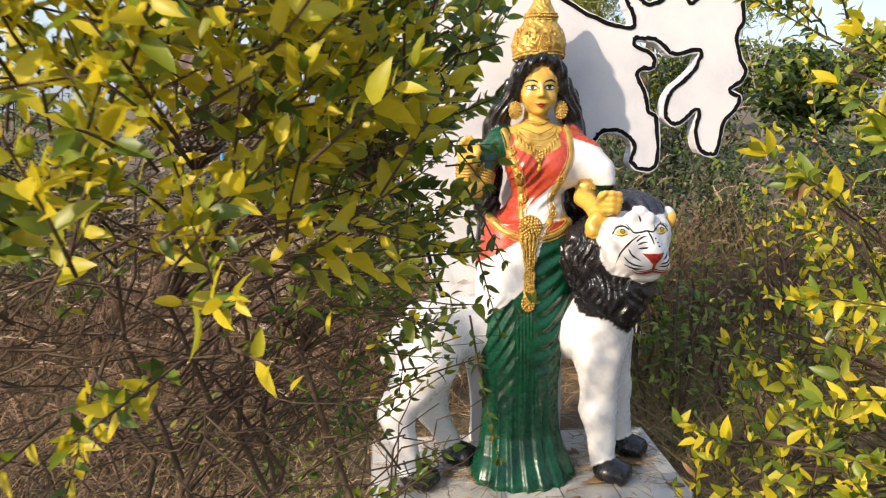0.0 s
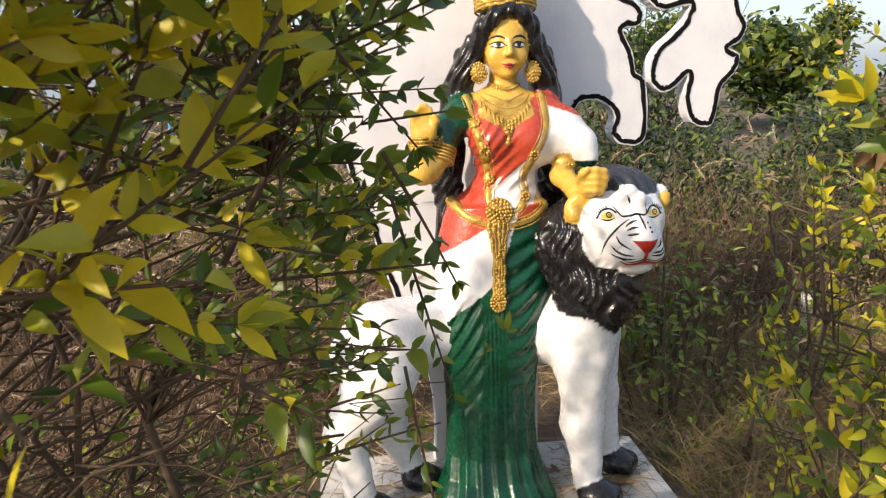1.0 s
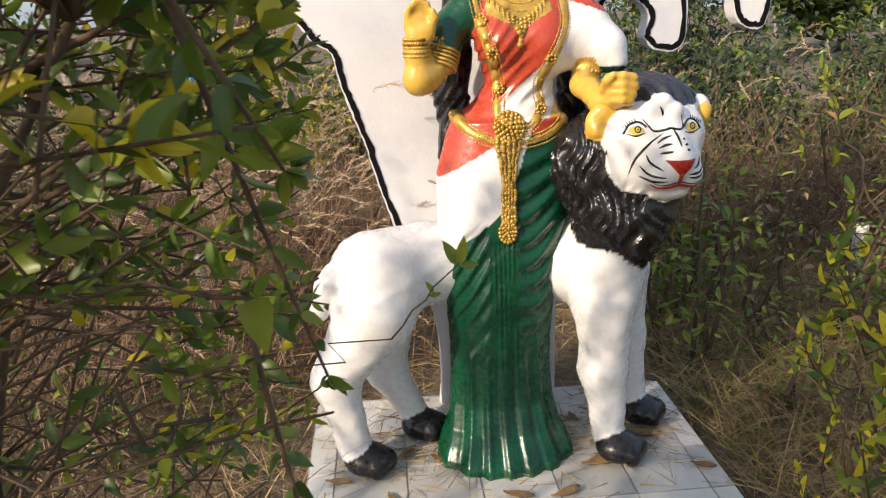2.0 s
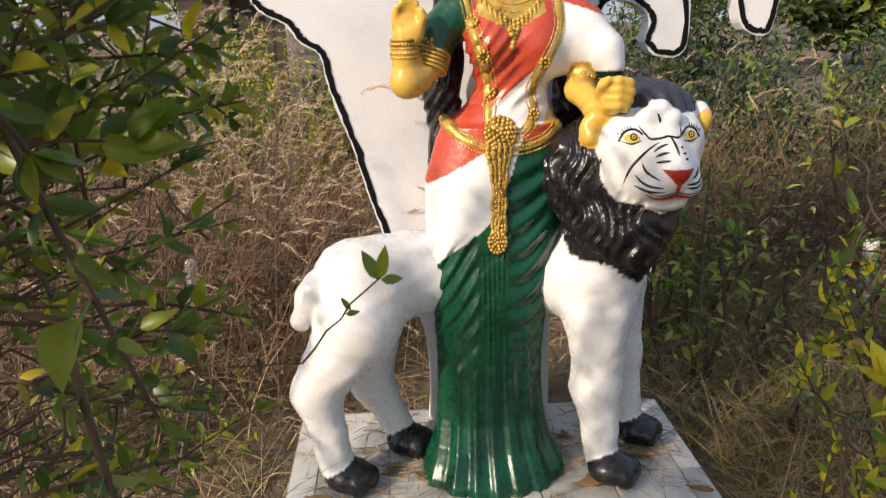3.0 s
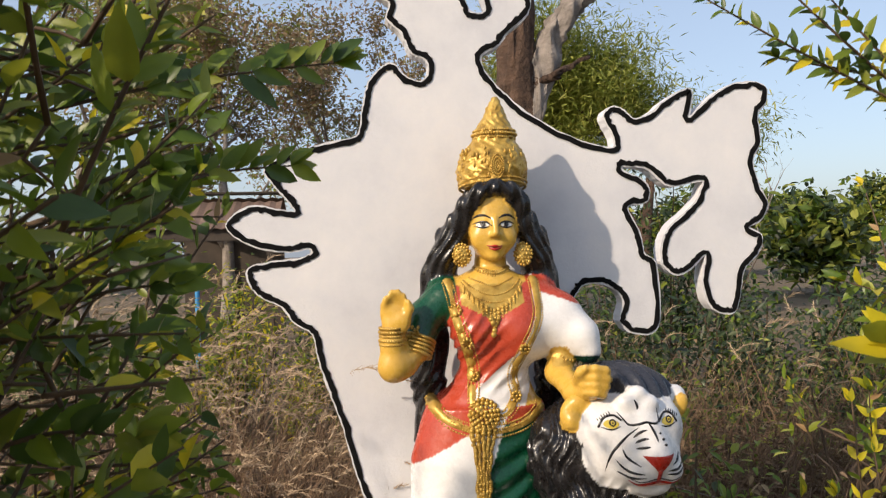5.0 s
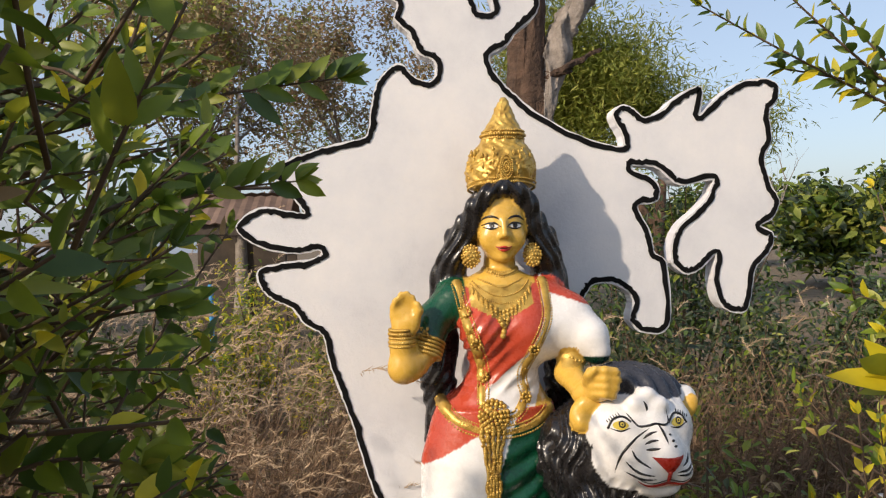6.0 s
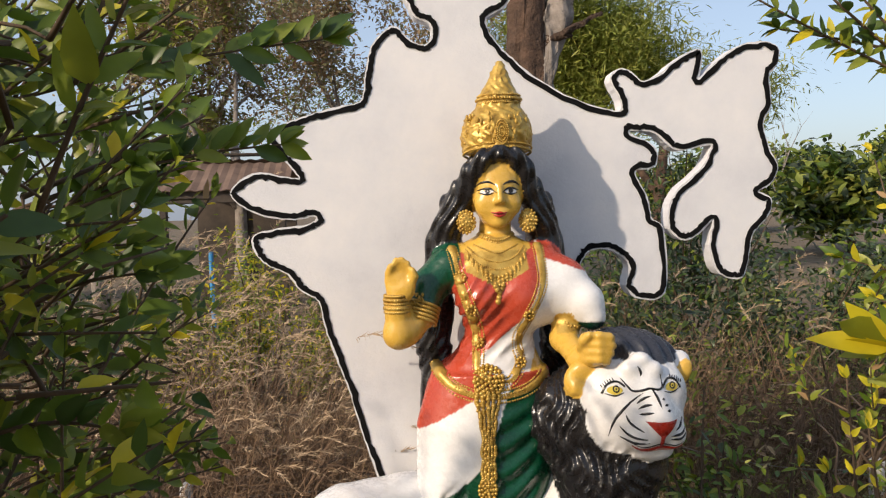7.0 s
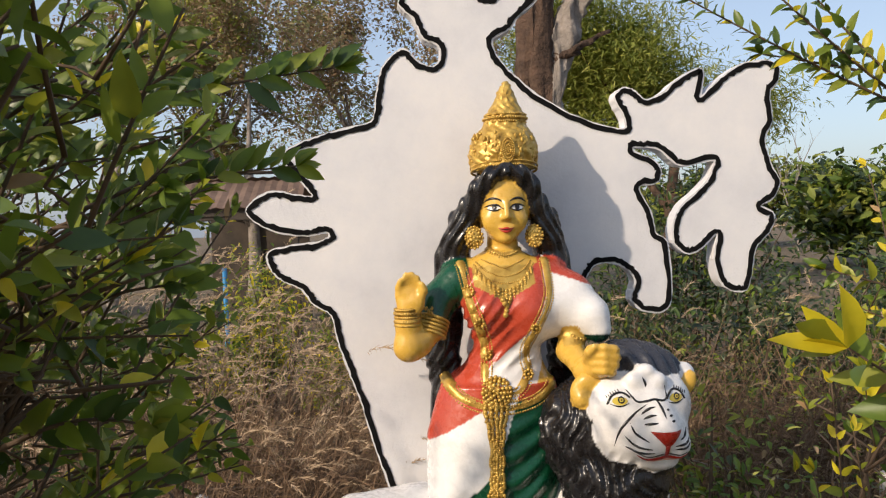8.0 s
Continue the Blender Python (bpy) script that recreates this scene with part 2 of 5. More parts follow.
NORTH = [(0.005, 2.17), (0.02, 2.14), (0.05, 2.13), (0.07, 2.15), (0.06, 2.195), (0.09, 2.21), (0.16, 2.21), (0.19, 2.18), (0.18, 2.13), (0.13, 2.09),
         (0.10, 2.05), (0.055, 2.025), (0.047, 2.0), (0.065, 1.96), (0.11, 1.91), (0.19, 1.845), (0.30, 1.785), (0.42, 1.752)]
EAST = [(0.432, 1.785), (0.405, 1.845), (0.43, 1.87), (0.46, 1.86), (0.49, 1.835), (0.54, 1.85), (0.59, 1.89), (0.645, 1.92), (0.663, 1.91), (0.655, 1.84),
        (0.71, 1.885), (0.78, 1.93), (0.85, 1.942), (0.892, 1.925), (0.885, 1.88), (0.862, 1.85), (0.868, 1.77), (0.845, 1.71), (0.865, 1.64), (0.888, 1.59),
        (0.87, 1.545), (0.83, 1.52), (0.868, 1.495), (0.86, 1.45), (0.815, 1.40), (0.80, 1.33), (0.785, 1.28), (0.75, 1.275), (0.71, 1.30), (0.692, 1.37), (0.70, 1.445)]
DELTA = [(0.65, 1.405), (0.61, 1.39), (0.572, 1.42), (0.572, 1.48), (0.60, 1.53), (0.665, 1.585), (0.695, 1.64), (0.69, 1.66), (0.60, 1.647), (0.56, 1.67),
         (0.52, 1.70), (0.46, 1.705), (0.452, 1.69), (0.51, 1.66), (0.53, 1.635), (0.52, 1.60), (0.465, 1.587), (0.50, 1.51), (0.512, 1.45), (0.548, 1.41),
         (0.548, 1.24), (0.475, 1.228), (0.442, 1.26), (0.452, 1.31), (0.435, 1.345), (0.39, 1.37), (0.34, 1.37), (0.315, 1.35), (0.295, 1.30),
         (0.26, 1.10), (0.22, 0.85), (0.19, 0.65), (0.185, 0.40), (0.185, 0.10)]
PANEL_Y, PANEL_T = 4.28, 0.055


def soft_line(pts, sub=3):
    """The outline with rounded corners (a centripetal spline through its corners)."""
    out, n = [], len(pts)
    for i in range(n - 1):
        a, b, c, d = (Vector(pts[max(0, min(n - 1, i + k))]) for k in (-1, 0, 1, 2))
        for s in range(sub):
            t = s / sub
            out.append(0.5 * ((2 * b) + (c - a) * t + (2 * a - 5 * b + 4 * c - d) * t * t + (3 * b - a - 3 * c + d) * t ** 3))
    out.append(Vector(pts[-1]))
    return out


def build_panel():
    p = empty("map_panel", (0, PANEL_Y, PLINTH_Z), "white painted cement panel cut to a ragged outline", "panel")
    middle = Vector((-0.29, 1.46))
    line = [middle + (q - middle) * 1.0353 for q in soft_line(WEST + NORTH_WEST + NORTH + EAST + DELTA, 7)]
    rng = random.Random(4)
    line = [v + Vector((rng.uniform(-1, 1), rng.uniform(-1, 1))) * 0.0012 for v in line]
    n = len(line)
    rim = []
    for i, q in enumerate(line):
        d = (line[min(i + 1, n - 1)] - line[max(i - 1, 0)]).normalized()
        rim.append(q + Vector((-d.y, d.x)) * (0.0055 + 0.002 * noise.noise(Vector((i * 0.07, 9, 0)))))
    bm = bmesh.new()
    front = [bm.verts.new((v.x, 0, v.y - PLINTH_Z)) for v in rim]
    face = bm.faces.new(front)
    back = bmesh.ops.extrude_face_region(bm, geom=[face])
    bmesh.ops.translate(bm, verts=[g for g in back["geom"] if isinstance(g, bmesh.types.BMVert)], vec=(0, PANEL_T, 0))
    bmesh.ops.triangulate(bm, faces=[f for f in bm.faces if len(f.verts) > 4])
    bmesh.ops.recalc_face_normals(bm, faces=bm.faces[:])
    part("board", bm, M_PANEL, p)
    # the painted line runs a little inside the edge, with an uneven brush width
    v, f = [], []
    line = [q for q in line if q.y > 0.65]
    n = len(line)
    for i, q in enumerate(line):
        d = (line[min(i + 1, n - 1)] - line[max(i - 1, 0)]).normalized()
        inward = Vector((d.y, -d.x))
        w = 0.0155 + 0.005 * noise.noise(Vector((i * 0.26, 0, 0))) + 0.006 * noise.noise(Vector((i * 0.9, 3, 0)))
        off = -0.001 + 0.004 * noise.noise(Vector((i * 0.2, 5, 0))) + 0.003 * noise.noise(Vector((i * 0.8, 8, 0)))
        for k in (off, off + w):
            s = q + inward * k
            v.append((s.x, -0.0025, s.y - PLINTH_Z))
        if i:
            f.append((2 * i - 2, 2 * i - 1, 2 * i + 1, 2 * i))
    raw_part("outline", v, f, M_BLACK, p, "black brushed outline")
    return p


build_panel()

# ---- cast statues: rounded solids blended into one skin, then painted ----
WHITE, BLACK, GOLD, SKIN, RED, GREEN, LIP, DARKGREEN, NOSE, EYE, GREYHAIR = (
    (0.74, 0.73, 0.72), (0.012, 0.011, 0.012), (0.50, 0.33, 0.065), (0.62, 0.38, 0.065), (0.43, 0.058, 0.028), (0.002, 0.058, 0.025),
    (0.42, 0.03, 0.02), (0.003, 0.03, 0.018), (0.30, 0.018, 0.010), (0.60, 0.46, 0.06), (0.03, 0.033, 0.045))


class Solid:
    """A blend of simple rounded solids; each carries a paint."""

    def __init__(self):
        self.items = []

    def ball(self, at, r, paint, k=0.02, turn=None, bump=None):
        at, r = np.array(at), np.array(r if hasattr(r, "__len__") else (r, r, r))
        inv = np.array(Euler([radians(a) for a in turn]).to_matrix().transposed()) if turn else None

        def f(p):
            q = p - at
            if inv is not None:
                q = q @ inv.T
            k0 = np.sqrt(((q / r) ** 2).sum(-1))
            k1 = np.sqrt(((q / (r * r)) ** 2).sum(-1)) + 1e-9
            return k0 * (k0 - 1) / k1
        self.items.append((f, paint, k, bump))

    def limb(self, pts, radii, paint, k=0.02, bump=None):
        pts = [np.array(p, float) for p in pts]
        for a, b, r0, r1 in zip(pts, pts[1:], radii, radii[1:]):
            def f(p, a=a, b=b, r0=r0, r1=r1):
                ba = b - a
                h = np.clip(((p - a) @ ba) / (ba @ ba), 0, 1)
                return np.sqrt(((p - a - h[..., None] * ba) ** 2).sum(-1)) - (r0 + (r1 - r0) * h)
            self.items.append((f, paint, k, bump))

    def loft(self, rows, paint, k=0.02, bump=None, power=2.0):
        """rows of z, cx, cy, rx, ry."""
        rows = np.array(rows)

        def f(p):
            z = np.clip(p[..., 2], rows[0, 0], rows[-1, 0])
            cx, cy, rx, ry = (np.interp(z, rows[:, 0], rows[:, i]) for i in (1, 2, 3, 4))
            u, v = np.abs(p[..., 0] - cx) / rx, np.abs(p[..., 1] - cy) / ry
            d = ((u ** power + v ** power) ** (1 / power) - 1) * np.minimum(rx, ry) * 0.85
            return np.maximum(d, np.abs(p[..., 2] - (rows[0, 0] + rows[-1, 0]) / 2) - (rows[-1, 0] - rows[0, 0]) / 2)
        self.items.append((f, paint, k, bump))

    def field(self, p):
        d = np.full(p.shape[:-1], 9.0)
        best = np.full(p.shape[:-1], 9.0)
        who = np.zeros(p.shape[:-1], int)
        for i, (f, paint, k, relief) in enumerate(self.items):
            e = f(p)
            plain = e
            if relief is not None:
                near = np.abs(e) < 0.04
                e = e.copy()
                e[near] += relief(p[near])
                plain = plain + 0.3 * (e - plain)
            m = plain < best
            best, who = np.where(m, plain, best), np.where(m, i, who)
            h = np.clip(0.5 + 0.5 * (d - e) / k, 0, 1)
            d = d + (e - d) * h - k * h * (1 - h)
        return d, who

    def front(self, x, z, y0, y1, step=0.002):
        """The y at which the skin is met, going away from the viewer."""
        ys = np.arange(y0, y1, step)
        p = np.stack([np.full_like(ys, x), ys, np.full_like(ys, z)], -1)
        d = self.field(p)[0]
        hit = np.nonzero(d < 0)[0]
        return float(ys[hit[0]]) if len(hit) else None

    def skin(self, lo, hi, cell, repaint=None):
        """Surface nets over a grid: verts, quads, colours."""
        lo, hi = np.array(lo), np.array(hi)
        n = np.ceil((hi - lo) / cell).astype(int) + 1
        ax = [lo[i] + cell * np.arange(n[i]) for i in range(3)]
        g = np.stack(np.meshgrid(*ax, indexing="ij"), -1)
        d, _ = self.field(g)
        inside = d < 0
        acc = np.zeros((*(n - 1), 3))
        cnt = np.zeros(n - 1)
        c = [(0, 0, 0), (1, 0, 0), (0, 1, 0), (1, 1, 0), (0, 0, 1), (1, 0, 1), (0, 1, 1), (1, 1, 1)]

        def corner(a, q):
            return a[q[0]:n[0] - 1 + q[0], q[1]:n[1] - 1 + q[1], q[2]:n[2] - 1 + q[2]]
        for a in c:
            for b in c:
                if sum(b) - sum(a) == 1 and all(y >= x for x, y in zip(a, b)):
                    da, db = corner(d, a), corner(d, b)
                    x = (da < 0) != (db < 0)
                    t = np.where(x, da / np.where(x, da - db, 1), 0)
                    acc += np.where(x[..., None], np.array(a) + t[..., None] * (np.array(b) - np.array(a)), 0)
                    cnt += x
        live = cnt > 0
        ids = np.full(n - 1, -1)
        ids[live] = np.arange(live.sum())
        where = np.argwhere(live)
        verts = lo + cell * (where + acc[live] / cnt[live][:, None])
        faces = []
        for axis in range(3):
            s0 = [slice(1, n[i] - 1) for i in range(3)]
            s0[axis] = slice(0, n[axis] - 1)
            s1 = list(s0)
            s1[axis] = slice(1, n[axis])
            A, B = inside[tuple(s0)], inside[tuple(s1)]
            o1, o2 = [i for i in range(3) if i != axis]
            for flip, mask in ((False, A & ~B), (True, ~A & B)):
                e = np.argwhere(mask)
                if not len(e):
                    continue
                base = e + np.array([0 if i == axis else 1 for i in range(3)])
                quad = []
                for da, db in ((0, 0), (-1, 0), (-1, -1), (0, -1)):
                    q = base.copy()
                    q[:, o1] += da
                    q[:, o2] += db
                    quad.append(ids[q[:, 0], q[:, 1], q[:, 2]])
                quad = np.stack(quad, -1)
                if flip != (axis == 1):
                    quad = quad[:, ::-1]
                faces.append(quad)
        faces = np.concatenate(faces)
        _, who = self.field(verts)
        paints = np.array([it[1] for it in self.items])
        col = paints[who]
        if repaint is not None:
            col = repaint(verts, who, col)
        return verts, faces, col


class Cast:
    """Gathers skins, beads and brush lines into one painted mesh."""

    def __init__(self):
        self.v, self.f, self.c = [], [], []

    def add(self, verts, faces, col):
        k = len(self.v)
        self.v.extend(tuple(map(float, q)) for q in verts)
        self.f.extend(tuple(int(i) + k for i in q) for q in faces)
        col = np.array(col)
        self.c.append(np.tile(col, (len(verts), 1)) if col.ndim == 1 else col)

    def bead(self, at, r, paint, sides=8, rings=5, squash=(1, 1, 1)):
        v, f = [], []
        for i in range(rings):
            a = math.pi * (i + 0.5) / rings
            for k in range(sides):
                b = 2 * math.pi * k / sides
                v.append((at[0] + r * squash[0] * math.sin(a) * math.cos(b), at[1] + r * squash[1] * math.sin(a) * math.sin(b), at[2] + r * squash[2] * math.cos(a)))
        for i in range(rings - 1):
            for k in range(sides):
                f.append((i * sides + k, (i + 1) * sides + k, (i + 1) * sides + (k + 1) % sides, i * sides + (k + 1) % sides))
        f.append(tuple(range(sides)))
        f.append(tuple(range((rings - 1) * sides, rings * sides))[::-1])
        self.add(v, f, paint)

    def out(self, name):
        me = raw_mesh(name, self.v, self.f, True)
        col = np.concatenate(self.c)
        a = me.color_attributes.new("paint", "FLOAT_COLOR", "POINT")
        a.data.foreach_set("color", np.concatenate([col, np.ones((len(col), 1))], 1).astype(np.float32).ravel())
        me.materials.append(M_ENAMEL)
        me.materials.append(M_GILT)
        gilt = np.abs(col - np.array(GOLD)).sum(1) < 1e-6
        first = np.array([f[0] for f in self.f])
        me.polygons.foreach_set("material_index", gilt[first].astype(np.int32))
        return new(name, me)


def along(pts, step):
    """Points every step along a smooth line through pts."""
    line = soft_line(pts, 8)
    out, left = [line[0]], step
    for a, b in zip(line, line[1:]):
        seg = (b - a).length
        while seg >= left and seg > 0:
            a = a + (b - a) * (left / seg)
            seg = (b - a).length
            out.append(a)
            left = step
        left -= seg
    return out


def brush(cast, solid, pts, width, paint, y0, y1, lift=0.0018, taper=True):
    """A painted stroke laid on the skin, from points in x and z."""
    line = along(pts, 0.004)
    path, rad = [], []
    for i, q in enumerate(line):
        y = solid.front(q.x, q.y, y0, y1, 0.001)
        if y is None:
            continue
        path.append((q.x, y - lift + width * 0.25, q.y))
        t = i / max(1, len(line) - 1)
        rad.append(width * 0.5 * ((0.35 + 0.65 * math.sin(math.pi * min(max(t, 0.0), 1.0))) if taper else 1.0))
    if len(path) > 1:
        cast.add(*tube(path, rad, 6), paint)


def patch(cast, solid, centre, rx, rz, paint, y0, y1, lift=0.001, shape=None, rings=4, sides=20):
    """A painted patch that follows the skin."""
    v, f = [], []
    for i in range(rings + 1):
        for k in range(sides):
            a = 2 * math.pi * k / sides
            s = (shape(a) if shape else 1.0) * i / rings
            x, z = centre[0] + rx * s * math.cos(a), centre[1] + rz * s * math.sin(a)
            y = solid.front(x, z, y0, y1, 0.001)
            v.append((x, (y if y is not None else y1) - lift, z))
    for i in range(rings):
        for k in range(sides):
            f.append((i * sides + k, i * sides + (k + 1) % sides, (i + 1) * sides + (k + 1) % sides, (i + 1) * sides + k))
    cast.add(v, f, paint)


def chain(cast, solid, pts, r, paint, y0, y1, step=None, rows=(0.0,)):
    """Cast beads in one or more rows along a line over the skin."""
    brush(cast, solid, pts, 2 * (max(rows) + r * 0.7), paint, y0, y1, -0.35 * (max(rows) + r * 0.7), False)
    line = along(pts, step or r * 0.95)
    for i, q in enumerate(line):
        d = (line[min(i + 1, len(line) - 1)] - line[max(i - 1, 0)]).normalized()
        for o in rows:
            x, z = q.x + d.y * o, q.y - d.x * o
            y = solid.front(x, z, y0, y1)
            if y is not None:
                cast.bead((x, y - (max(rows) + r * 0.7) * 0.35 * (o == 0), z), r * (1.0 if o == 0 else 0.85), paint, 7, 4)


def build_figure():
    body, cast = Solid(), Cast()

    def folds(p):
        x, y, z = p[..., 0], p[..., 1], p[..., 2]
        half = np.interp(z, [0.115, 0.15, 0.20, 0.28, 0.40, 0.80], [0.190, 0.180, 0.158, 0.142, 0.134, 0.150])
        u = (x + 0.022) / half
        low = np.clip((0.56 - z) / 0.30, 0, 1)
        flute = low * (0.0050 - 0.0050 * np.cos(u * 19 + 0.8 * np.sin(z * 7 + u * 3)) + 0.002 * np.sin(u * 41 + 4 * z)) * np.clip((1.12 - np.abs(u)) / 0.3, 0.3, 1)
        lane = np.clip((0.046 - np.abs(x + 0.020)) / 0.012, 0, 1)
        mid = lane * np.clip((0.80 - z) / 0.05, 0, 1) * np.clip((z - 0.20) / 0.25, 0, 1)
        pleat = 0.0065 * mid * np.abs(np.sin((x + 0.020) * 205 / (0.75 + 0.6 * (0.8 - z))))
        side = (1 - lane) * np.clip((z - 0.34) / 0.22, 0, 1) * np.clip((1.02 - z) / 0.08, 0, 1)
        green = np.where(x > -0.02, 1.0, np.clip((0.74 + 0.9 * (x + 0.16) - z) / 0.02, 0, 1))
        hang = np.where(x > -0.02, z - 5.5 * (x - 0.055) ** 2 - 0.25 * x, z - 1.05 * x + 3.0 * (x + 0.02) ** 2)
        swag = (0.0048 - 0.0048 * np.cos(hang * 100 + 0.7 * np.sin(x * 34 + z * 9))) * side * green * np.clip((1.08 - np.abs(u)) / 0.3, 0.15, 1)
        return flute + pleat + swag - 0.007

    skirt = [(0.113, -0.018, 3.985, 0.190, 0.150), (0.14, -0.018, 3.988, 0.188, 0.148), (0.17, -0.019, 4.00, 0.176, 0.136), (0.21, -0.018, 4.018, 0.155, 0.121), (0.28, -0.018, 4.035, 0.140, 0.109),
             (0.36, -0.018, 4.04, 0.134, 0.104), (0.46, -0.017, 4.045, 0.134, 0.102), (0.58, -0.014, 4.05, 0.144, 0.104), (0.70, -0.010, 4.06, 0.160, 0.108),
             (0.82, 0.004, 4.075, 0.172, 0.112), (0.93, 0.014, 4.085, 0.178, 0.112), (1.01, 0.020, 4.09, 0.160, 0.104), (1.06, 0.022, 4.092, 0.142, 0.096)]
    body.loft(skirt, GREEN, 0.02, folds)

    def gathers(p):
        x, z = p[..., 0], p[..., 2]
        m = np.clip((z - 1.09) / 0.03, 0, 1) * np.clip((1.36 - z) / 0.05, 0, 1) * np.clip((0.12 - x) / 0.03, 0, 1)
        return 0.0060 * m * np.abs(np.sin((z - 1.25 * x + 3.0 * x * x) * 70)) - 0.002

    body.loft([(1.03, 0.022, 4.095, 0.146, 0.094), (1.08, 0.028, 4.095, 0.132, 0.090), (1.12, 0.040, 4.095, 0.103, 0.082), (1.16, 0.046, 4.092, 0.092, 0.079), (1.20, 0.047, 4.088, 0.097, 0.083),
               (1.26, 0.047, 4.085, 0.113, 0.090), (1.32, 0.044, 4.09, 0.123, 0.084), (1.36, 0.042, 4.10, 0.125, 0.070), (1.395, 0.044, 4.105, 0.095, 0.056), (1.42, 0.046, 4.11, 0.05, 0.048)],
              RED, 0.02, gathers)
    body.ball((-0.012, 4.035, 1.268), (0.056, 0.054, 0.056), RED, 0.035, None, gathers)
    body.ball((0.108, 4.035, 1.262), (0.058, 0.054, 0.056), WHITE, 0.035)
    # neck and head
    body.limb([(0.046, 4.118, 1.36), (0.050, 4.110, 1.48)], [0.046, 0.041], SKIN, 0.012)
    body.loft([(1.446, 0.049, 4.072, 0.016, 0.024), (1.451, 0.049, 4.076, 0.028, 0.037), (1.462, 0.049, 4.082, 0.040, 0.047), (1.480, 0.050, 4.090, 0.052, 0.057), (1.505, 0.051, 4.100, 0.063, 0.069),
               (1.530, 0.051, 4.106, 0.069, 0.076), (1.555, 0.052, 4.110, 0.071, 0.080), (1.585, 0.052, 4.114, 0.069, 0.078), (1.610, 0.052, 4.118, 0.061, 0.070), (1.630, 0.052, 4.12, 0.048, 0.058)], SKIN, 0.008, None, 2.15)
    body.limb([(0.0490, 4.030, 1.552), (0.0488, 4.019, 1.515)], [0.005, 0.0088], SKIN, 0.012)
    for wing in (-0.009, 0.009):
        body.ball((0.0488 + wing, 4.026, 1.5105), (0.0065, 0.007, 0.0055), SKIN, 0.006)
    body.ball((0.0485, 4.034, 1.484), (0.020, 0.008, 0.006), SKIN, 0.007)
    body.ball((0.0485, 4.035, 1.4745), (0.016, 0.008, 0.006), SKIN, 0.006)
    body.ball((0.0490, 4.046, 1.457), (0.016, 0.012, 0.011), SKIN, 0.012)
    for cheek in (0.014, 0.084):
        body.ball((cheek, 4.056, 1.505), (0.024, 0.018, 0.026), SKIN, 0.02)
    # hair: cap, side locks and the fall behind

    def strands(p):
        x, y, z = p[..., 0], p[..., 1], p[..., 2]
        return 0.0032 * np.sin(np.abs(x - 0.052) * 210 + z * 95 + 2.5 * np.sin(z * 34) + y * 60) + 0.003 * np.sin(z * 46 + y * 50 + x * 25)
    body.ball((0.054, 4.145, 1.572), (0.090, 0.088, 0.088), BLACK, 0.006, None, strands)
    for s in (-1, 1):
        cx = 0.053
        body.limb([(cx, 4.046, 1.640), (cx + s * 0.040, 4.052, 1.625), (cx + s * 0.066, 4.072, 1.590), (cx + s * 0.082, 4.092, 1.545), (cx + s * 0.108, 4.115, 1.500), (cx + s * 0.124, 4.13, 1.458), (cx + s * 0.140, 4.15, 1.40),
                   (cx + s * 0.158, 4.165, 1.28), (cx + s * 0.172, 4.17, 1.12), (cx + s * 0.174, 4.17, 0.93)], [0.020, 0.024, 0.027, 0.033, 0.040, 0.043, 0.046, 0.044, 0.046, 0.038], BLACK, 0.014, strands)
    # crown
    body.loft([(1.640, 0.056, 4.128, 0.084, 0.083), (1.652, 0.057, 4.126, 0.089, 0.089), (1.685, 0.060, 4.125, 0.096, 0.094), (1.715, 0.062, 4.125, 0.091, 0.089), (1.742, 0.064, 4.125, 0.076, 0.074), (1.758, 0.065, 4.125, 0.062, 0.060),
               (1.772, 0.067, 4.125, 0.056, 0.055), (1.79, 0.068, 4.125, 0.057, 0.056), (1.797, 0.068, 4.125, 0.050, 0.050), (1.83, 0.070, 4.125, 0.032, 0.032), (1.86, 0.071, 4.125, 0.020, 0.020),
               (1.885, 0.072, 4.125, 0.008, 0.008)], GOLD, 0.006,
              lambda p: 0.0030 * np.sin(np.arctan2(p[..., 0] - 0.06, 4.125 - p[..., 1]) * 13 + 4 * np.sin(p[..., 2] * 90)) * np.sin(p[..., 2] * 150) + 0.0012 * np.sin(p[..., 0] * 300) * np.sin(p[..., 2] * 260))
    # raised arm
    body.limb([(-0.078, 4.10, 1.345), (-0.138, 4.085, 1.29), (-0.154, 4.06, 1.235)], [0.054, 0.046, 0.042], GREEN, 0.02)
    body.limb([(-0.160, 4.055, 1.222), (-0.195, 4.03, 1.190), (-0.220, 4.015, 1.182)], [0.037, 0.035, 0.035], SKIN, 0.02)
    body.limb([(-0.220, 4.015, 1.182), (-0.222, 4.012, 1.25), (-0.220, 4.012, 1.285)], [0.037, 0.029, 0.024], SKIN, 0.02)
    body.ball((-0.214, 4.010, 1.310), (0.037, 0.020, 0.038), SKIN, 0.015)
    body.ball((-0.196, 3.996, 1.296), (0.020, 0.014, 0.026), SKIN, 0.012)
    for i, (dx, top) in enumerate(((-0.026, 1.356), (-0.010, 1.371), (0.006, 1.372), (0.021, 1.362))):
        body.limb([(-0.215 + dx, 4.010, 1.320), (-0.214 + dx, 4.006, top - 0.018), (-0.213 + dx * 0.9, 3.994, top)], [0.0115, 0.0105, 0.0085], SKIN, 0.006)
    body.limb([(-0.190, 3.998, 1.300), (-0.178, 3.990, 1.330), (-0.182, 3.986, 1.346)], [0.012, 0.010, 0.008], SKIN, 0.008)
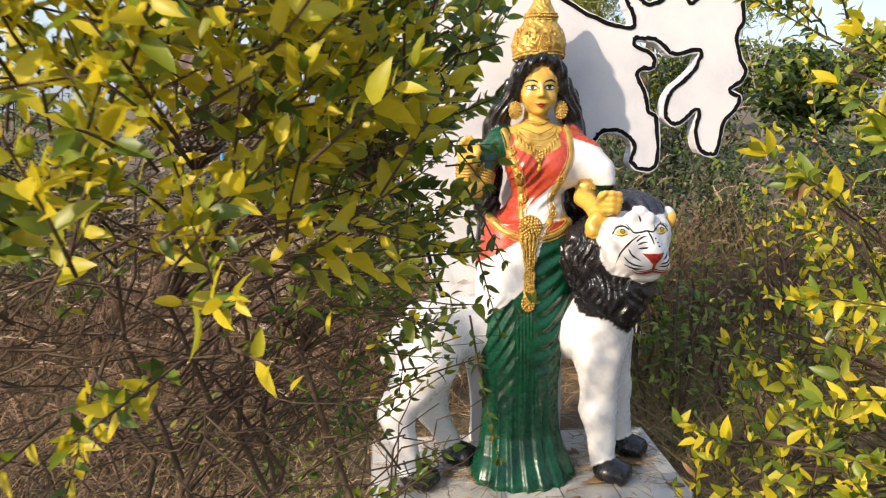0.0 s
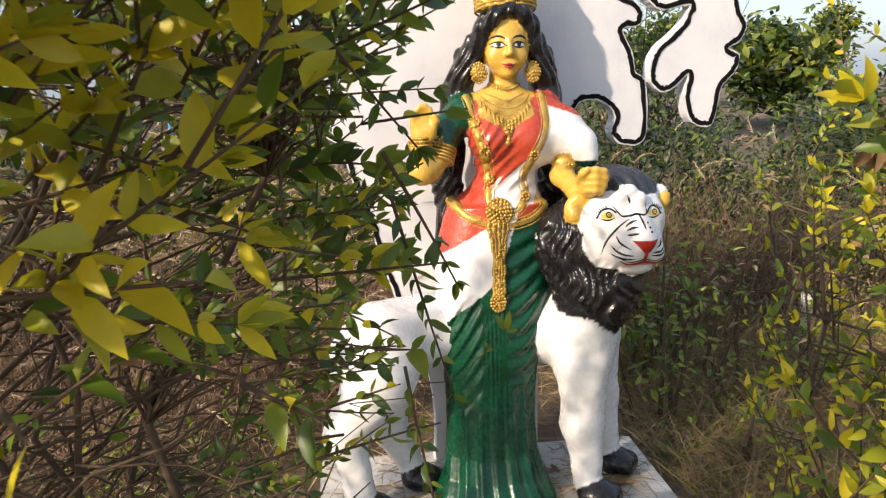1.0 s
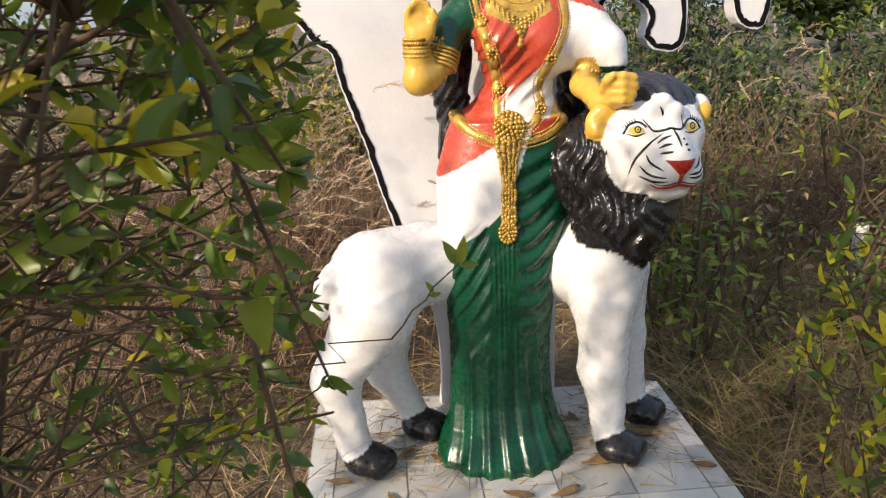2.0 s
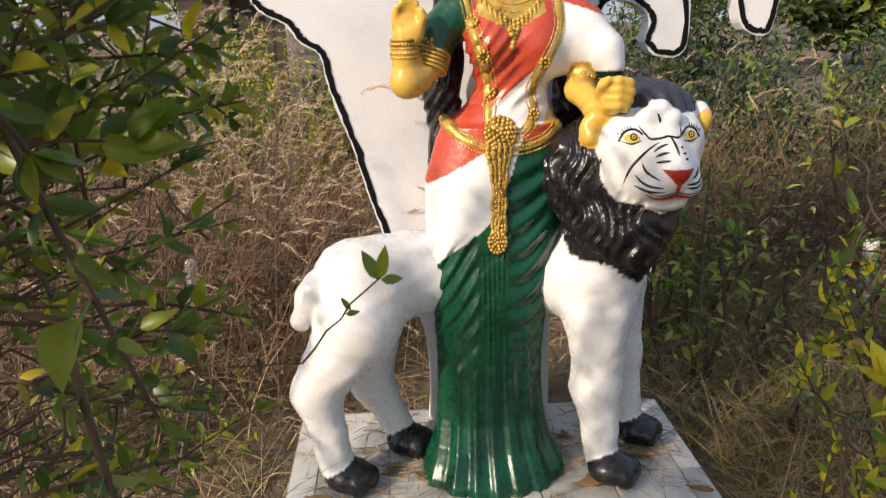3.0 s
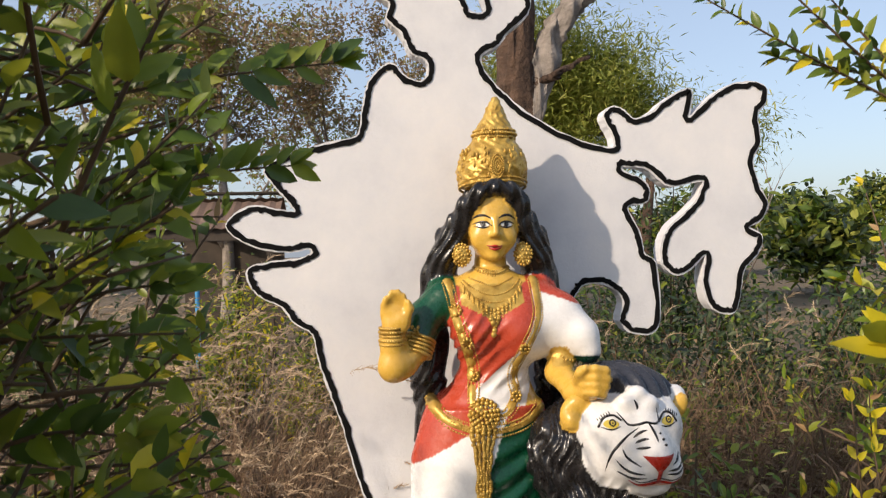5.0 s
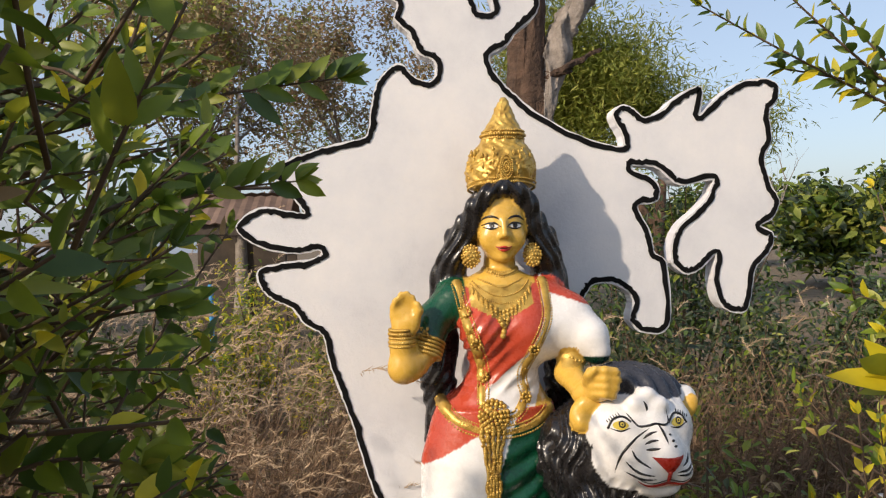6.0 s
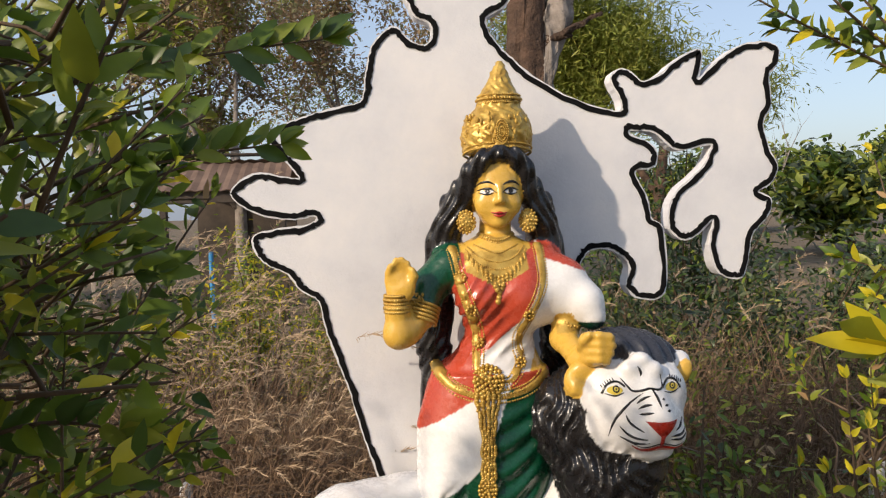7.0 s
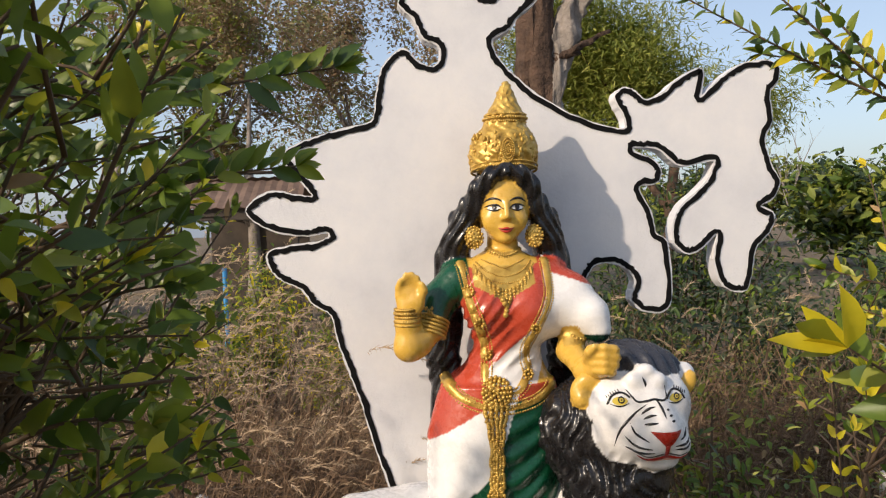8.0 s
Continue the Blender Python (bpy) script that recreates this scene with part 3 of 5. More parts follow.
    # lowered arm under the drape, the fist above the lion's ear
    body.limb([(0.165, 4.10, 1.345), (0.225, 4.065, 1.300), (0.268, 4.03, 1.245), (0.284, 4.015, 1.205)], [0.053, 0.050, 0.044, 0.034], WHITE, 0.03)
    body.limb([(0.120, 4.06, 1.290), (0.185, 4.055, 1.270), (0.240, 4.04, 1.235)], [0.058, 0.045, 0.030], WHITE, 0.04)
    body.limb([(0.110, 4.05, 1.225), (0.160, 4.055, 1.215)], [0.050, 0.030], WHITE, 0.04)
    body.limb([(0.238, 4.06, 1.225), (0.210, 4.03, 1.150), (0.228, 3.94, 1.115)], [0.037, 0.034, 0.030], SKIN, 0.015)
    body.limb([(0.228, 3.94, 1.112), (0.250, 3.900, 1.130)], [0.030, 0.029], SKIN, 0.015)
    body.ball((0.258, 3.898, 1.145), (0.034, 0.028, 0.040), SKIN, 0.012)
    for i, (z, out) in enumerate(((1.178, 0.294), (1.159, 0.297), (1.140, 0.292), (1.122, 0.284))):
        body.limb([(0.226 + 0.003 * i, 3.882, z + 0.002), (0.256, 3.864, z + 0.004), (out - 0.012, 3.868, z - 0.001), (out, 3.890, z - 0.007)], [0.0105, 0.0120, 0.0118, 0.0105], SKIN, 0.004)
    body.limb([(0.222, 3.900, 1.150), (0.221, 3.876, 1.172), (0.232, 3.864, 1.186)], [0.013, 0.0115, 0.0095], SKIN, 0.005)

    def repaint(v, who, col):
        x, y, z = v[:, 0], v[:, 1], v[:, 2]
        col = col.copy()
        torso = (np.abs(col - np.array(RED)).sum(1) < 1e-6) | (np.abs(col - np.array(WHITE)).sum(1) < 1e-6)
        torso &= np.abs(x) < 0.20
        edge = np.interp(z, [1.05, 1.10, 1.145, 1.213, 1.302, 1.393], [0.080, 0.090, 0.082, 0.104, 0.143, 0.150])
        col[torso & (x < edge)] = RED
        col[torso & (x >= edge)] = WHITE
        col[torso & (x > -0.025) & (x < edge) & (z < 1.105 + 0.9 * (x + 0.02))] = WHITE
        col[torso & (x > 0.108) & (z < 1.03 + 2.2 * (x - 0.10)) & (z < 1.125)] = SKIN
        col[torso & (x > -0.055) & (x < 0.135) & (z > 1.325 + 0.75 * np.maximum(0, np.abs(x - 0.038) - 0.01)) & (y < 4.12)] = SKIN
        col[torso & (x > -0.040) & (x < 0.118) & (z < 1.385) & (z > 1.296 + 0.50 * np.abs(x - 0.036)) & (y < 4.10)] = GOLD
        low = (np.abs(col - np.array(GREEN)).sum(1) < 1e-6) & (z < 1.075) & (np.abs(x) < 0.22)
        col[low & (z > 1.03)] = RED
        red = low & (z > 0.925 + 0.62 * (x + 0.17)) & (x < 0.02)
        white = low & ~red & (x < -0.005 + 0.36 * (z - 0.86)) & (z > 0.715 + 0.85 * (x + 0.165)) & (z > 0.69)
        col[white] = WHITE
        col[red] = RED
        arm = (np.abs(col - np.array(WHITE)).sum(1) < 1e-6) & (x > 0.15)
        col[(np.abs(col - np.array(WHITE)).sum(1) < 1e-6) & (z > 1.360 - 0.35 * (x - 0.17)) & (x > 0.158)] = RED
        col[(who >= 0) & (np.abs(col - np.array(SKIN)).sum(1) < 1e-6) & (x > 0.19) & (z > 1.172) & (y > 3.965)] = GOLD
        col[arm & (z < 1.196) & (x > 0.235)] = DARKGREEN
        return col

    for lo, hi, cell in (((-0.30, 3.80, 0.105), (0.34, 4.27, 0.80), 0.0062), ((-0.30, 3.82, 0.79), (0.34, 4.27, 1.41), 0.0055), ((-0.16, 3.98, 1.40), (0.27, 4.27, 1.90), 0.0048)):
        # neighbouring blocks overlap by a little, so that their skins meet inside one another
        cast.add(*body.skin(lo, hi, cell, repaint))
    y0, y1 = 3.82, 4.16
    # face
    for s, ex in ((-1, 0.0180), (1, 0.0795)):
        patch(cast, body, (ex, 1.5375), 0.0205, 0.0066, WHITE, y0, y1, 0.0008, lambda a: 1 - 0.2 * abs(math.cos(a)))
        patch(cast, body, (ex, 1.5385), 0.0066, 0.0064, BLACK, y0, y1, 0.0018)
        brush(cast, body, [(ex - 0.024, 1.5365 + (0.003 if s < 0 else -0.003)), (ex - 0.009, 1.5445), (ex + 0.009, 1.5445), (ex + 0.024, 1.5365 + (-0.003 if s < 0 else 0.003))], 0.0062, BLACK, y0, y1)
        brush(cast, body, [(ex - 0.021, 1.5350), (ex, 1.5300), (ex + 0.021, 1.5350)], 0.0048, BLACK, y0, y1)
        brush(cast, body, [(ex - s * 0.021, 1.5540), (ex - s * 0.006, 1.5615), (ex + s * 0.012, 1.5610), (ex + s * 0.029, 1.5500)], 0.0074, BLACK, y0, y1)
    brush(cast, body, [(0.026, 1.4845), (0.037, 1.4815), (0.0485, 1.4830), (0.060, 1.4815), (0.071, 1.4845)], 0.0066, LIP, y0, y1, 0.001)
    brush(cast, body, [(0.031, 1.4790), (0.0485, 1.4745), (0.066, 1.4790)], 0.0095, LIP, y0, y1, 0.001)
    brush(cast, body, [(0.028, 1.4825), (0.0485, 1.4790), (0.069, 1.4825)], 0.0016, BLACK, y0, y1, 0.0035)
    # earrings
    for ex in (-0.034, 0.130):
        cast.bead((ex, 4.072, 1.460), 0.026, GOLD, 14, 8, (0.9, 0.42, 1.15))
        for ring, lot in ((0.0, 1), (0.010, 7), (0.018, 12), (0.025, 17)):
            for i in range(lot):
                a = 6.283 * (i + random.uniform(-0.2, 0.2)) / lot
                cast.bead((ex + 0.9 * ring * math.cos(a), 4.062 + 0.25 * ring, 1.460 + 1.15 * ring * math.sin(a)), random.uniform(0.0038, 0.0055), GOLD, 6, 4)
    # crown rims and boss
    for z, r, q in ((1.640, 0.090, 0.0036), (1.650, 0.092, 0.0030), (1.771, 0.057, 0.0030), (1.781, 0.0595, 0.0042), (1.791, 0.057, 0.0028)):
        for i in range(int(2 * math.pi * r / (q * 1.7))):
            a = i * q * 1.7 / r
            cast.bead((0.060 + (z - 1.62) * 0.05 + r * math.sin(a), 4.125 - r * math.cos(a), z + 0.013 * math.cos(a) * (z < 1.66)), q, GOLD, 6, 4)
    for i in range(90):
        a = random.uniform(-1.5, 1.5)
        z = random.uniform(1.66, 1.74)
        r = float(np.interp(z, [1.64, 1.685, 1.725, 1.757], [0.088, 0.094, 0.088, 0.066]))
        cast.bead((0.060 + r * math.sin(a), 4.125 - r * math.cos(a), z), random.uniform(0.0028, 0.0052), GOLD, 6, 4, (1, 0.5, random.uniform(0.8, 2.4)))
    for r in (0.003, 0.009, 0.016, 0.022):
        for i in range(int(r * 1500)):
            a = i / int(r * 1500) * 6.283
            cast.bead((0.060 + r * 0.75 * math.cos(a), 4.031, 1.69 + r * 1.4 * math.sin(a)), 0.0029, GOLD, 6, 4)
    # necklaces, long chains, girdle and its hanging end
    chain(cast, body, [(0.004, 1.424), (0.046, 1.410), (0.092, 1.424)], 0.0036, GOLD, y0, y1, 0.006, (-0.006, 0, 0.006))
    for k, (drop, half) in enumerate(((1.378, 0.058), (1.356, 0.074), (1.338, 0.080))):
        chain(cast, body, [(0.042 - half, 1.400 - 0.006 * k), (0.042 - half * 0.6, drop + 0.012), (0.042, drop), (0.042 + half * 0.6, drop + 0.012), (0.042 + half, 1.400 - 0.006 * k)], 0.0030, GOLD, y0, y1, 0.0055)
    for i in range(-7, 8):
        x = 0.040 + 0.0105 * i
        for k in range(4):
            z = 1.318 - 0.0075 * k * (1.25 - abs(i) / 9) + 0.055 * (abs(i) / 7) ** 1.6
            y = body.front(x, z, y0, y1)
            if y:
                cast.bead((x, y, z), 0.0062 - 0.0009 * k, GOLD, 7, 4)
    for x, z in ((0.032, 1.288), (0.044, 1.288), (0.038, 1.280), (0.036, 1.268), (0.033, 1.258), (0.028, 1.296), (0.048, 1.296)):
        y = body.front(x, z, y0, y1)
        cast.bead((x, y, z), 0.0085, GOLD, 7, 4)
    band = (-0.0130, -0.0045, 0.0045, 0.0130)
    west = [(-0.074, 1.390), (-0.064, 1.345), (-0.049, 1.280), (-0.035, 1.236), (-0.014, 1.176), (-0.016, 1.116), (-0.018, 1.075), (0.004, 1.058)]
    east = [(0.154, 1.392), (0.149, 1.302), (0.108, 1.213), (0.085, 1.150), (0.092, 1.092), (0.060, 1.052), (0.020, 1.050)]
    for lace in (west, east):
        chain(cast, body, lace, 0.0037, GOLD, y0, y1, 0.0062, band)
    for x, z in ((-0.035, 1.238), (-0.015, 1.150), (0.112, 1.220), (0.094, 1.095), (-0.058, 1.32)):
        for i in range(9):
            a = 6.283 * i / 8
            o = 0.011 if i < 8 else 0.0
            y = body.front(x + o * math.cos(a), z + o * math.sin(a), y0, y1)
            if y:
                cast.bead((x + o * math.cos(a), y - 0.005, z + o * math.sin(a)), 0.0052, GOLD, 6, 4)
    chain(cast, body, [(-0.122, 1.078), (-0.085, 1.040), (-0.040, 1.022), (0.005, 1.014), (0.075, 1.020), (0.125, 1.036), (0.162, 1.064)], 0.0040, GOLD, y0, y1, 0.0066, (-0.0150, -0.005, 0.005, 0.0150))
    for r in (0.0, 0.010, 0.019, 0.028, 0.036):
        lot = max(1, int(r * 560))
        for i in range(lot):
            a = i / lot * 6.283
            x, z = 0.004 + r * math.cos(a), 1.056 + r * math.sin(a)
            y = body.front(x, z, y0, y1)
            cast.bead((x, y - 0.010 + 0.15 * r, z), 0.0066 * random.uniform(0.8, 1.15), GOLD, 7, 4)
    for z in np.arange(0.80, 1.03, 0.0056):
        w = 0.012 + 0.016 * max(0.0, (z - 0.93) / 0.10) + 0.004 * abs(math.sin(z * 55))
        x0 = -0.004 + 0.03 * (z - 0.9)
        for o in (-w, -w * 0.5, 0.0, w * 0.5, w):
            y = body.front(x0 + o, z, y0, y1)
            cast.bead((x0 + o + random.uniform(-0.0015, 0.0015), y - 0.007 + 0.2 * abs(o), z), random.uniform(0.0042, 0.0072), GOLD, 6, 4)
    for r in (0.0, 0.009, 0.017, 0.025):
        lot = max(1, int(r * 640))
        for i in range(lot):
            a = i / lot * 6.283
            x, z = -0.010 + r * 0.85 * math.cos(a), 0.788 + r * 1.1 * math.sin(a)
            y = body.front(x, z, y0, y1)
            cast.bead((x, y - 0.006, z), 0.0056, GOLD, 6, 4)
    # bangles and armlets
    def ring(c, axis, r, q):
        axis = Vector(axis).normalized()
        u = axis.orthogonal().normalized()
        w = axis.cross(u)
        k = int(2 * math.pi * r / (q * 1.0))
        for i in range(k):
            p = Vector(c) + (u * math.cos(6.283 * i / k) + w * math.sin(6.283 * i / k)) * r
            cast.bead(p, q, GOLD, 6, 4)
    for z, q in ((1.240, 0.0050), (1.250, 0.0062), (1.261, 0.0050), (1.271, 0.0062), (1.281, 0.0048)):
        ring((-0.222, 4.012, z), (0, 0, 1), 0.0305, q)
    for i in range(5):
        ring((-0.152 - 0.003 * i, 4.058 - 0.003 * i, 1.246 - 0.009 * i), (0.35, 0.35, 1), 0.0425, 0.0046)
    for i in range(60):
        # filigree plate on the armlets
        a, z = random.uniform(-2.6, 0.6), random.uniform(1.180, 1.228)
        t = (z - 1.150) / 0.075
        cast.bead((0.210 + 0.028 * t + 0.0365 * math.sin(a), 4.03 + 0.03 * t - 0.0365 * math.cos(a), z), random.uniform(0.003, 0.0055), GOLD, 6, 4)
        z = random.uniform(1.225, 1.285)
        cast.bead((-0.168 + 0.030 * math.sin(a * 0.5) + 0.2 * (z - 1.25), 4.018, z), random.uniform(0.003, 0.005), GOLD, 6, 4)
    ob = cast.out("statue")
    tagged(ob, "painted cement statue in tricolour drapery, gold crown and jewellery", "statue")


def build_lion():
    s, cast = Solid(), Cast()
    # trunk and legs, of uneven cast cement
    def lumps(p):
        x, y, z = p[..., 0], p[..., 1], p[..., 2]
        return 0.0020 * np.sin(x * 61 + 2 * np.sin(z * 33)) * np.sin(z * 57 + y * 41) + 0.0016 * np.sin(x * 27 + z * 38 + y * 22)

    s.limb([(-0.36, 4.05, 0.665), (-0.20, 4.11, 0.668), (0.02, 4.13, 0.655), (0.15, 4.11, 0.65), (0.26, 4.04, 0.66)], [0.120, 0.112, 0.105, 0.115, 0.140], WHITE, 0.03, lumps)
    s.ball((-0.36, 4.00, 0.64), (0.125, 0.11, 0.145), WHITE, 0.05, None, lumps)
    s.ball((0.262, 3.98, 0.66), (0.090, 0.098, 0.170), WHITE, 0.05, None, lumps)
    s.limb([(-0.38, 3.965, 0.57), (-0.486, 3.965, 0.405), (-0.448, 3.955, 0.19)], [0.108, 0.060, 0.046], WHITE, 0.04, lumps)
    s.limb([(0.255, 3.945, 0.56), (0.255, 3.94, 0.38), (0.268, 3.92, 0.19)], [0.080, 0.062, 0.046], WHITE, 0.04, lumps)
    s.limb([(0.34, 4.08, 0.62), (0.375, 4.10, 0.40), (0.400, 4.10, 0.19)], [0.085, 0.052, 0.044], WHITE, 0.04)
    s.limb([(-0.34, 4.11, 0.50), (-0.345, 4.13, 0.34), (-0.275, 4.13, 0.20)], [0.085, 0.055, 0.044], WHITE, 0.04)

    def fur(p):
        x, y, z = p[..., 0], p[..., 1], p[..., 2]
        u = x * 0.8 - y * 0.7
        wave = 1.5 * np.sin(z * 48 + u * 24) + 0.9 * np.sin(z * 21 - u * 37)
        a = np.abs(np.sin(u * 118 + wave)) ** 0.7
        b = np.sin(z * 78 + 2.2 * np.sin(u * 55) + 9 * u)
        return 0.012 * a - 0.006 + 0.0042 * b * a

    def tuft(p):
        return 0.0025 * np.sin(p[..., 0] * 70 + p[..., 2] * 90)
    s.limb([(-0.42, 4.00, 0.735), (-0.480, 3.97, 0.670), (-0.512, 3.955, 0.605)], [0.036, 0.040, 0.026], WHITE, 0.006, tuft)
    # paws, black
    for x, y, dx in ((-0.405, 3.945, 0.04), (0.300, 3.885, 0.02), (0.432, 4.075, 0.03), (-0.235, 4.105, 0.035)):
        s.ball((x - 0.01, y, 0.158), (0.066, 0.060, 0.045), BLACK, 0.012)
        for i in range(3):
            s.ball((x + 0.012 + 0.018 * i, y - 0.044 + 0.022 * i, 0.150), (0.024, 0.028, 0.033), BLACK, 0.01)
    # mane, head, muzzle, ears
    s.ball((0.285, 3.99, 0.94), (0.175, 0.115, 0.165), BLACK, 0.03, None, fur)
    s.ball((0.30, 3.955, 0.82), (0.135, 0.105, 0.115), BLACK, 0.03, None, fur)
    s.ball((0.325, 3.94, 0.755), (0.075, 0.075, 0.075), BLACK, 0.03, None, fur)
    s.ball((0.385, 3.98, 0.90), (0.085, 0.10, 0.16), BLACK, 0.03, None, fur)
    s.ball((0.375, 3.985, 1.115), (0.115, 0.095, 0.060), GREYHAIR, 0.02, (0, 12, 0), lambda p: 0.005 * np.sin(p[..., 0] * 150 + p[..., 1] * 80))
    s.ball((0.342, 3.945, 1.020), (0.136, 0.105, 0.102), WHITE, 0.012)
    s.ball((0.428, 3.918, 1.025), (0.062, 0.060, 0.075), WHITE, 0.03)
    s.ball((0.285, 3.905, 1.030), (0.060, 0.055, 0.070), WHITE, 0.03)
    s.ball((0.340, 3.915, 0.965), (0.120, 0.085, 0.085), WHITE, 0.03)
    s.ball((0.388, 3.875, 0.955), (0.076, 0.060, 0.060), WHITE, 0.03)
    s.limb([(0.365, 3.885, 1.07), (0.390, 3.835, 0.975)], [0.040, 0.034], WHITE, 0.03)
    s.ball((0.355, 3.845, 0.938), (0.042, 0.034, 0.034), WHITE, 0.012)
    s.ball((0.425, 3.850, 0.938), (0.038, 0.032, 0.034), WHITE, 0.012)
    s.ball((0.388, 3.872, 0.895), (0.052, 0.036, 0.026), WHITE, 0.012)
    s.ball((0.335, 3.868, 1.098), (0.030, 0.022, 0.024), WHITE, 0.012)
    s.ball((0.385, 3.868, 1.094), (0.028, 0.022, 0.024), WHITE, 0.012)
    s.ball((0.360, 3.872, 1.120), (0.024, 0.022, 0.018), WHITE, 0.012)
    s.ball((0.214, 3.915, 1.062), (0.034, 0.022, 0.044), SKIN, 0.010)
    s.ball((0.206, 3.897, 1.050), (0.013, 0.010, 0.016), SKIN, 0.012)
    s.ball((0.226, 3.91, 1.095), (0.026, 0.02, 0.022), SKIN, 0.012)
    s.ball((0.484, 3.958, 1.076), (0.036, 0.026, 0.046), WHITE, 0.008, (0, 24, 0))
    s.ball((0.494, 3.934, 1.070), (0.021, 0.012, 0.034), SKIN, 0.003, (0, 24, 0))
    for lo, hi, cell in (((-0.60, 3.80, 0.112), (0.56, 4.27, 0.70), 0.0085), ((-0.60, 3.76, 0.69), (0.56, 4.27, 0.82), 0.0072), ((0.06, 3.76, 0.80), (0.56, 4.14, 1.21), 0.0052)):
        cast.add(*s.skin(lo, hi, cell))
    y0, y1 = 3.76, 4.05
    for side, ex in ((-1, 0.287), (1, 0.431)):
        patch(cast, s, (ex, 1.053), 0.025, 0.0105, EYE, y0, y1, 0.0015, lambda a: 1 - 0.25 * abs(math.cos(a)))
        patch(cast, s, (ex + 0.003, 1.056), 0.0085, 0.0085, BLACK, y0, y1, 0.0025)
        patch(cast, s, (ex + 0.003, 1.056), 0.0050, 0.0050, EYE, y0, y1, 0.0032)
        patch(cast, s, (ex + 0.003, 1.056), 0.0022, 0.0022, BLACK, y0, y1, 0.0038)
        brush(cast, s, [(ex - 0.030, 1.045), (ex - 0.016, 1.066), (ex + 0.008, 1.072), (ex + 0.028, 1.058)] if side < 0 else [(ex - 0.028, 1.055), (ex - 0.006, 1.072), (ex + 0.014, 1.066), (ex + 0.027, 1.046)], 0.006, BLACK, y0, y1, taper=False)
        brush(cast, s, [(ex - 0.024, 1.046), (ex, 1.040), (ex + 0.024, 1.048)], 0.004, BLACK, y0, y1)
        for i in range(6):
            x = ex + side * (-0.002 + 0.006 * i)
            brush(cast, s, [(x, 1.070 - 0.0022 * i), (x + side * 0.006, 1.083 - 0.003 * i)], 0.003, BLACK, y0, y1)
    lines = [[(0.300, 1.085), (0.318, 1.062), (0.330, 1.050), (0.352, 1.052), (0.368, 1.056), (0.392, 1.052), (0.403, 1.060), (0.400, 1.090)],
             [(0.345, 1.108), (0.352, 1.092), (0.350, 1.080)], [(0.372, 1.058), (0.384, 1.035), (0.392, 1.008)],
             [(0.352, 1.046), (0.315, 1.018), (0.285, 0.985), (0.272, 0.945), (0.273, 0.935)],
             [(0.335, 1.020), (0.352, 1.034), (0.372, 1.040)], [(0.338, 1.008), (0.355, 1.018), (0.374, 1.020)], [(0.340, 0.997), (0.358, 1.000), (0.374, 1.003)],
             [(0.396, 1.030), (0.408, 1.030)], [(0.400, 1.016), (0.415, 1.017)], [(0.404, 1.004), (0.420, 1.004)],
             [(0.308, 1.000), (0.320, 0.975), (0.350, 0.955)], [(0.292, 0.972), (0.320, 0.945), (0.362, 0.938)], [(0.292, 0.945), (0.325, 0.930), (0.364, 0.930)],
             [(0.452, 0.980), (0.440, 0.965), (0.424, 0.956)], [(0.456, 0.958), (0.440, 0.946), (0.412, 0.944)], [(0.456, 0.946), (0.440, 0.935), (0.410, 0.936)]]
    for q in lines:
        brush(cast, s, q, 0.0075, BLACK, y0, y1, 0.001)
    # nose, lip line
    patch(cast, s, (0.391, 0.9685), 0.047, 0.029, NOSE, y0, y1, 0.0025, lambda a: 0.5 / math.cos((a - 1.5 * math.pi) % (2 * math.pi / 3) - math.pi / 3), 8, 36)
    brush(cast, s, [(0.392, 0.950), (0.392, 0.918)], 0.012, NOSE, y0, y1, taper=False)
    brush(cast, s, [(0.322, 0.922), (0.345, 0.912), (0.392, 0.917), (0.430, 0.911), (0.452, 0.920)], 0.011, NOSE, y0, y1)
    brush(cast, s, [(0.345, 0.905), (0.392, 0.908), (0.432, 0.904)], 0.007, (0.75, 0.45, 0.40), y0, y1)
    brush(cast, s, [(0.325, 0.926), (0.350, 0.919), (0.392, 0.925), (0.428, 0.918), (0.450, 0.926)], 0.0035, BLACK, y0, y1)
    ob = cast.out("lion_statue")
    tagged(ob, "painted white cement lion statue with black mane and paws", "statue")


build_figure()
build_lion()

# ---- plants ----
WAY = [Vector((-0.61, 1.38, 1.51)), Vector((-0.52, 1.78, 1.45)), Vector((-0.44, 1.97, 1.40)), Vector((-0.32, 2.13, 1.33)), Vector((-0.31, 2.08, 1.42)), Vector((-0.29, 2.08, 1.51)), Vector((-0.27, 2.02, 1.51))]


def clear_of_way(p, room):
    """Whether a place keeps its distance from the trodden gap between the shrubs."""
    for a, b in zip(WAY, WAY[1:]):
        d = b - a
        t = max(0.0, min(1.0, (p - a).dot(d) / max(d.length_squared, 1e-9)))
        if (a + d * t - p).length < room:
            return False
    return True


